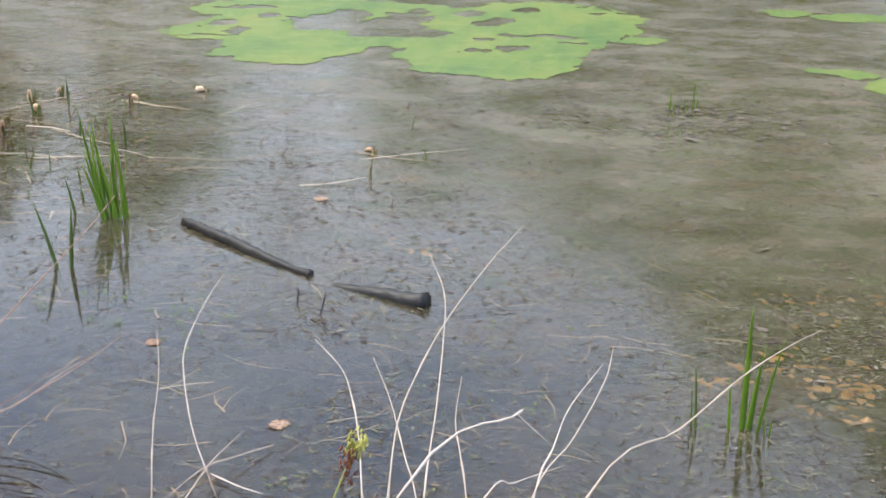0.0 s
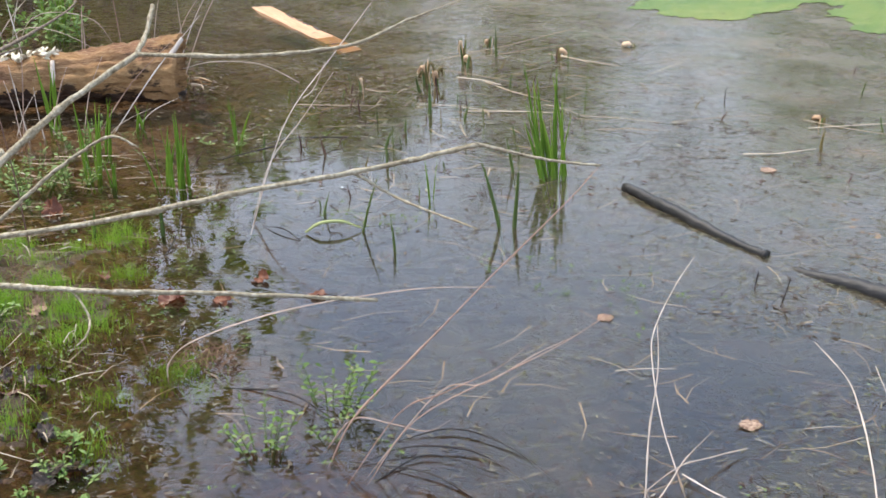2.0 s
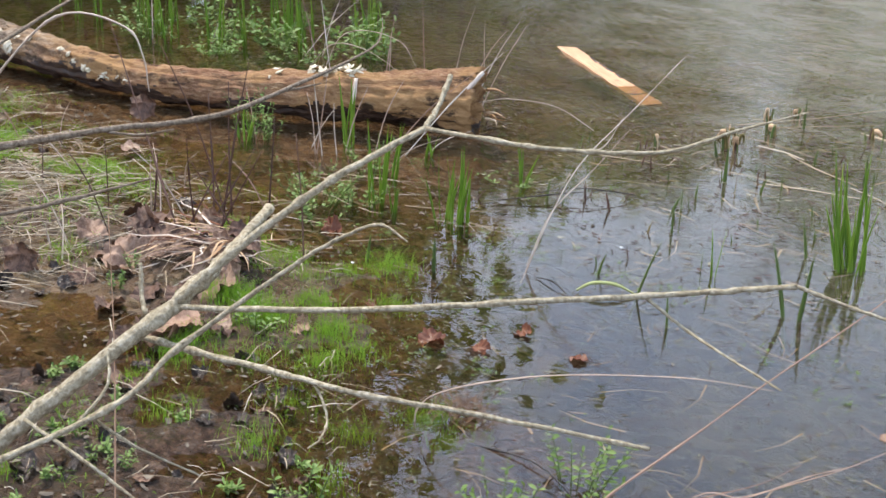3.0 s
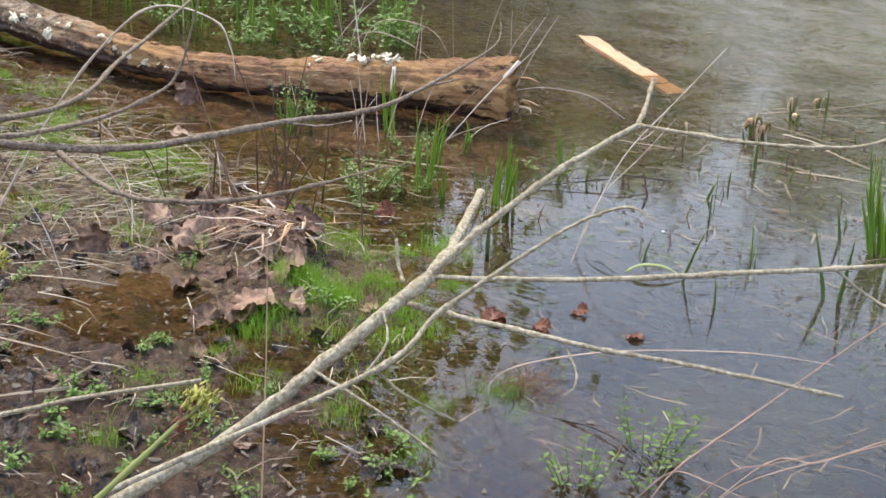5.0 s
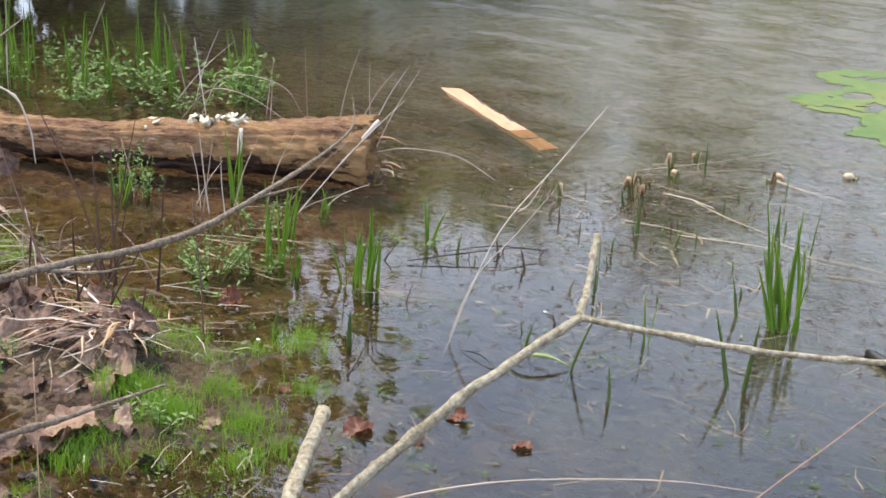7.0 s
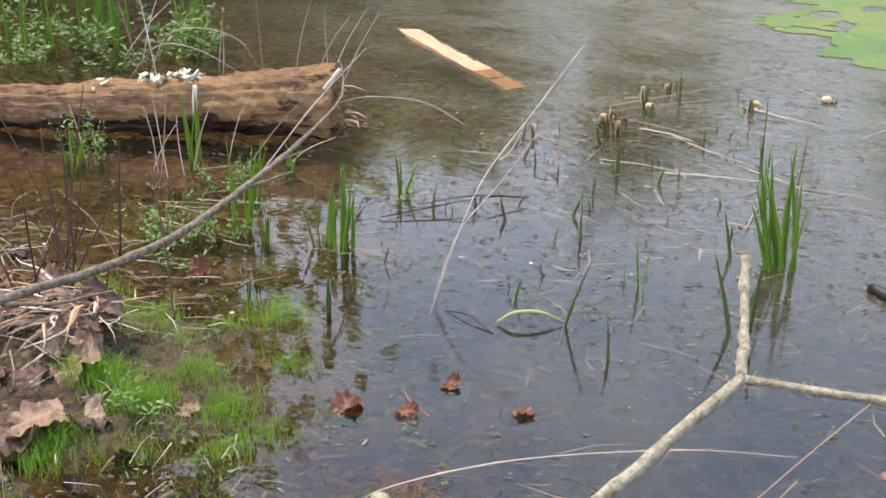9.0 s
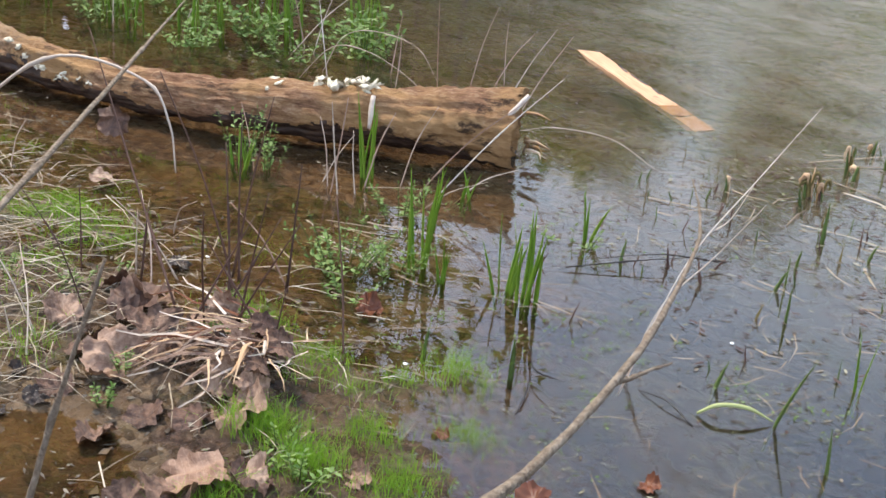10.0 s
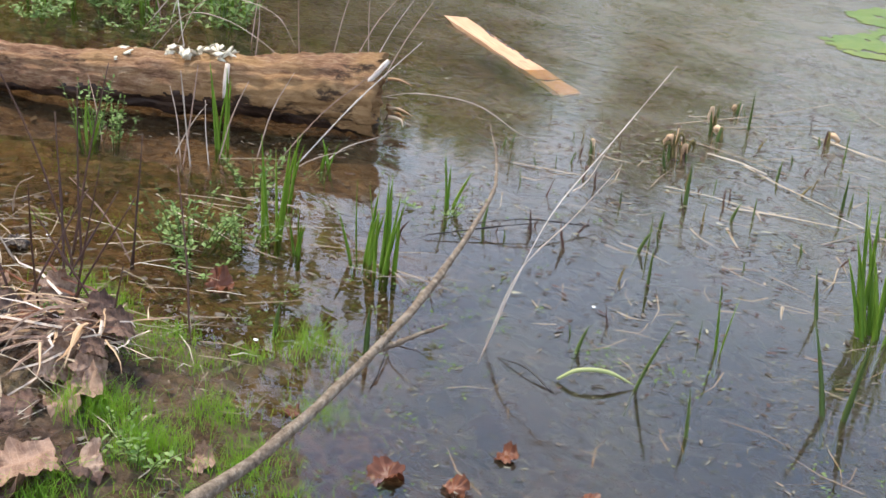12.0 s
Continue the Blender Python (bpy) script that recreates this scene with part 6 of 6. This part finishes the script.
stalk("dry_stalk", [(-2.77, 2.36, .76), (-2.79, 2.36, .85), (-2.85, 2.35, .922), (-3.0, 2.27, .945), (-3.15, 2.2, .83), (-3.35, 2.1, .55), (-3.6, 1.9, 0.0)], .0032, STALK, "tall pale dry reed bent over at the top", "pale sticks", 12)
for i, p in enumerate(([(-3.69, 3.06, .65), (-3.60, 3.13, .38), (-3.53, 3.18, .10), (-3.52, 3.19, 0.0)], [(-3.44, 3.25, .61), (-3.49, 3.22, .33), (-3.52, 3.19, .06)], [(-3.42, 3.35, .40), (-3.44, 3.33, 0.0)], [(-3.74, 3.06, .24), (-3.76, 3.05, 0.0)],
                       [(-3.95, 3.02, .72), (-3.72, 2.98, .40), (-3.42, 2.90, .08)], [(-3.05, 2.98, .42), (-3.16, 2.93, .20), (-3.22, 2.90, .06)], [(-3.35, 3.0, .55), (-3.27, 2.95, .25), (-3.24, 2.92, .06)], [(-3.62, 3.3, .5), (-3.60, 3.28, .2), (-3.58, 3.27, 0)])):
    stalk("bare_stem", p, .0032, DARKSTEM, "dark reddish-brown bare stem rising from the mud", "dark stems", i + 140)


def bud_shoot(base, bend, tip, label, seed, size):
    """A slim shoot with a tuft of opening leaves at the tip and brown scales below."""
    rnd = random.Random(seed)
    b, m, t = Vector(base), Vector(bend), Vector(tip)
    th = thing("budding_shoot", base, label, "shoot", "budding shoots")
    bm = bmesh.new()
    foot = m * 2 - t
    tube(bm, [Vector((0, 0, 0)), (b.lerp(foot, .55) - b), (b.lerp(foot, .9) - b), (foot - b), (m - b), (t - b)], [.0032, .0026, .0018, .0014, .0012, .001], 6, 6, .1, .2, seed)
    part("stem", bm, SHOOT, th, "slim olive stem")
    for i in range(140):
        low = i % 5 > 2
        c = (m - b).lerp(t - b, rnd.uniform(.68, .90) if low else rnd.uniform(.92, 1.03)) + Vector((rnd.gauss(0, 1), rnd.gauss(0, 1), rnd.gauss(0, 1))) * size * (.30 if low else .36)
        ln = size * (rnd.uniform(.2, .45) if low else rnd.uniform(.25, .52))
        an = rnd.uniform(0, 6.28)
        d = ((t - m).normalized() + Vector((rnd.gauss(0, .5), rnd.gauss(0, .5), rnd.gauss(.3, .35)))).normalized()
        bm = bmesh.new()
        blade(bm, (0, 0, 0), 1.0, .58, (0, 0), (rnd.uniform(-.5, .5), 0), 5, 0, .5)
        rot = d.to_track_quat("Z", "Y").to_matrix().to_4x4()
        bmesh.ops.transform(bm, matrix=Matrix.Translation(c) @ rot @ Matrix.Scale(ln, 4), verts=bm.verts)
        part("bud", bm, REDLEAF if low else BUD, th, "red-brown bud scale" if low else "yellow-green opening leaf")


bud_shoot((0.10, 0.75, 0.0), (0.185, 1.08, 0.92), (0.215, 1.13, 1.005), "green shoot topped with yellow-green and red buds", 3, .014)
bud_shoot((-0.95, 0.15, 0.0), (-0.480, 0.335, 1.400), (-0.467, 0.351, 1.431), "short shoot with brown-green opening buds", 9, .0065)
bud_shoot((-0.75, 0.1, 0.0), (-0.388, 0.338, 1.362), (-0.371, 0.377, 1.397), "green shoot with yellow-green opening leaf buds", 5, .0085)

# the bent pale leaf and its neighbours in open water
bm = bmesh.new()
tube(bm, [(0, 0, .006), (.04, .03, .035), (.10, .075, .035), (.16, .11, .008)], [.004, .006, .006, .002], 5, 5)
bent = mesh_object("bent_leaf", bm, PALELEAF)
bent.location = (-2.22, 3.62, 0)
tagged(bent, "pale yellow-green reed leaf bent down onto the water", "reed leaf")
for x, y in ((-3.78, 3.32), (-2.36, 4.08), (-2.9, 3.25)):
    bm = bmesh.new()
    bmesh.ops.create_icosphere(bm, subdivisions=2, radius=.006)
    for w in bm.verts:
        w.co = Vector((w.co.x * 1.2, w.co.y, w.co.z * .3 + .3 * w.co.x * w.co.x / .009))
    ob = mesh_object("petal", bm, PETAL)
    ob.location = (x, y, over(x, y, .004))
    tagged(ob, "small white petal on the shallow water", "petal", "white petals")

# dark twigs caught in the water; the first few draw dark reflections as twigs
TWIGS_AND_REFLECTIONS = [[(-2.73, 3.59, .01), (-2.62, 3.45, .03), (-2.51, 3.42, .05)], [(-2.62, 3.44, .02), (-2.56, 3.32, .01), (-2.54, 3.26, 0)], [(-2.95, 4.30, .02), (-2.80, 4.42, .05), (-2.66, 4.60, .02)], [(-3.0, 4.15, .01), (-2.85, 4.35, .03), (-2.72, 4.52, .04)],
         [(-2.40, 3.62, .0), (-2.30, 3.60, .015), (-2.2, 3.56, .0)], [(-.62, 3.72, -.02), (-.60, 3.73, .06), (-.6, 3.73, .08)], [(-.72, 3.8, -.02), (-.71, 3.8, .04), (-.71, 3.8, .05)], [(-1.38, 5.75, -.02), (-1.38, 5.76, .05), (-1.37, 5.76, .08)]]
TWIGS_AND_REFLECTIONS += [[(-1.25, 2.54, .0), (-1.14, 2.64, .012), (-.99, 2.63, .008), (-.84, 2.56, -.01)], [(-1.28, 2.39, .0), (-1.2, 2.51, .014), (-1.05, 2.57, .01), (-.88, 2.52, -.01)], [(-1.2, 2.37, .0), (-1.14, 2.51, .01), (-.96, 2.51, .006)], [(-1.3, 2.42, .0), (-1.1, 2.44, .01), (-.95, 2.40, .0)], [(-1.4, 2.55, .0), (-1.6, 2.62, .012), (-1.8, 2.6, -.005)]]
for i, p in enumerate(TWIGS_AND_REFLECTIONS):
    stalk("dark_twig", p, .0022, TWIG_AND_REFLECTION, "black twig shape at the water surface, for wet twigs and dark reflections", "dark twigs", i)
# far sprouts on the open pond
for x, y, h1 in ((.38, 6.8, .13), (.50, 6.89, .15), (.44, 6.85, .07)):
    clump("reed_shoot", x, y, [(0, 0, h1, .02, .01, 0, .01), (.02, .01, h1 * .6, .015, .02, 0, 0)], IRIS, "small green reed sprout in a drift of litter", "reed shoots")
heap = Heap()
rnd = random.Random(61)
for i in range(420):
    x, y = rnd.gauss(.45, .42), rnd.gauss(6.55, .28)
    ln = rnd.uniform(.015, .06)
    heap.flake(x, y, rnd.uniform(.002, .012), ln, ln * rnd.uniform(.3, .7), rnd.gauss(0, .7), rnd)
for i in range(160):
    x, y = rnd.uniform(.6, 2.6), rnd.uniform(3.4, 6.4)
    ln = rnd.uniform(.015, .06)
    heap.flake(x, y, rnd.uniform(.002, .006), ln, ln * rnd.uniform(.2, .5), rnd.gauss(0, .6), rnd)
for cx, cy, sx, sy, n1 in ((-1.35, 5.36, .10, .035, 60), (-1.15, 5.38, .09, .04, 60), (-.82, 5.68, .07, .05, 60), (-1.02, 5.05, .10, .05, 40), (-.66, 3.58, .10, .06, 60), (-2.75, 5.5, .25, .2, 120), (-2.3, 5.9, .3, .2, 90)):
    for i in range(n1):
        ln = rnd.uniform(.008, .045)
        heap.flake(rnd.gauss(cx, sx), rnd.gauss(cy, sy), rnd.uniform(.002, .008), ln, ln * rnd.uniform(.1, .5), rnd.gauss(0, .8), rnd)
tagged(heap.done("litter_drift", DEBRIS), "drift of tan leaf litter on the open pond", "leaf litter", kind="stuff")
heap = Heap()
for cx, cy, sx, sy, n1 in ((1.02, 3.5, .12, .10, 60), (.84, 3.66, .09, .05, 26), (.63, 3.5, .05, .03, 14), (-.44, 4.4, .08, .04, 14), (-.07, 6.2, .12, .05, 16), (1.1, 4.15, .2, .15, 30)):
    for i in range(n1):
        ln = rnd.uniform(.02, .06)
        heap.flake(rnd.gauss(cx, sx), rnd.gauss(cy, sy), -rnd.uniform(.004, .012), ln, ln * rnd.uniform(.4, .8), rnd.uniform(0, 6.28), rnd)
tagged(heap.done("drowned_leaves", TANLEAF), "orange-tan leaves drifting just under the surface", "leaf litter", kind="stuff")
heap, dark = Heap(), Heap()
for i in range(3600):
    x, y = (rnd.gauss(-2.5, .75), rnd.gauss(5.3, .75)) if i < 2300 else (rnd.uniform(-4.6, -2.4), rnd.uniform(5.2, 7.2))
    if noise.noise((x * 2.6, y * 2.0, 30)) < rnd.uniform(-.5, .35) or ground_z(x, y) > -.01 or y + .62 * x < 2.2:
        continue
    ln = rnd.uniform(.012, .045)
    (dark if i % 3 else heap).flake(x, y, rnd.uniform(.003, .007), ln, min(ln * rnd.uniform(.15, .5), .014), rnd.gauss(.2, .8), rnd)
for i in range(30000):
    x, y = (rnd.uniform(-2.7, 1.3), rnd.uniform(2.2, 5.2)) if i < 17000 else (rnd.uniform(-1.2, 1.2), rnd.uniform(2.2, 4.3))
    if rnd.random() > .5 + noise.noise((x * 2.2, y * 2.2, 14)) or ground_z(x, y) > -.01:
        continue
    an, ln = rnd.gauss(.2, 1.1), rnd.choice((.006, .009, .013, .02, .036)) * rnd.uniform(.7, 1.3)
    cx, cy, b = math.cos(an) * ln, math.sin(an) * ln, rnd.uniform(-.5, .5)
    (heap if i % 5 < 3 else dark).strip([(x, y, .003), (x + cx * .5 - cy * b, y + cy * .5 + cx * b, .004), (x + cx, y + cy, .003)], rnd.uniform(.001, .003))
tagged(heap.done("floating_fragments", PALEBITS), "pale green and straw-coloured plant fragments on the water", "leaf litter", kind="stuff")
tagged(dark.done("rotting_fragments", DARKSTEM), "dark rotten plant fragments on the water", "leaf litter", kind="stuff")
heap = Heap()
for i in range(4600):
    x, y = rnd.uniform(-2.6, 1.5), rnd.uniform(2.3, 5.6)
    if rnd.random() > .45 + .9 * noise.noise((x * 1.7, y * 1.7, 4)) or ground_z(x, y) > -.01:
        continue
    ln = rnd.choice((.004, .006, .009, .014, .022)) * rnd.uniform(.7, 1.3)
    heap.flake(x, y, rnd.uniform(.002, .004), ln, min(ln * rnd.uniform(.2, .55), .005), rnd.gauss(.2, 1.0), rnd, .1)
tagged(heap.done("floating_specks", PALEBITS), "pale specks of seed and leaf dotting the water", "leaf litter", kind="stuff")
heap = Heap()
for i in range(260):
    x, y = rnd.uniform(-2.6, .6), rnd.uniform(2.4, 4.6)
    an, ln = rnd.uniform(0, 6.28), rnd.uniform(.03, .22)
    cx, cy = math.cos(an) * ln, math.sin(an) * ln
    heap.strip([(x, y, -.006), (x + cx * .5 - cy * .08, y + cy * .5 + cx * .08, -.010), (x + cx, y + cy, -.016)], rnd.uniform(.0015, .006))
tagged(heap.done("sunken_straw", STRAW), "pale dead reed blades drifting just under the surface", "straw", kind="stuff")
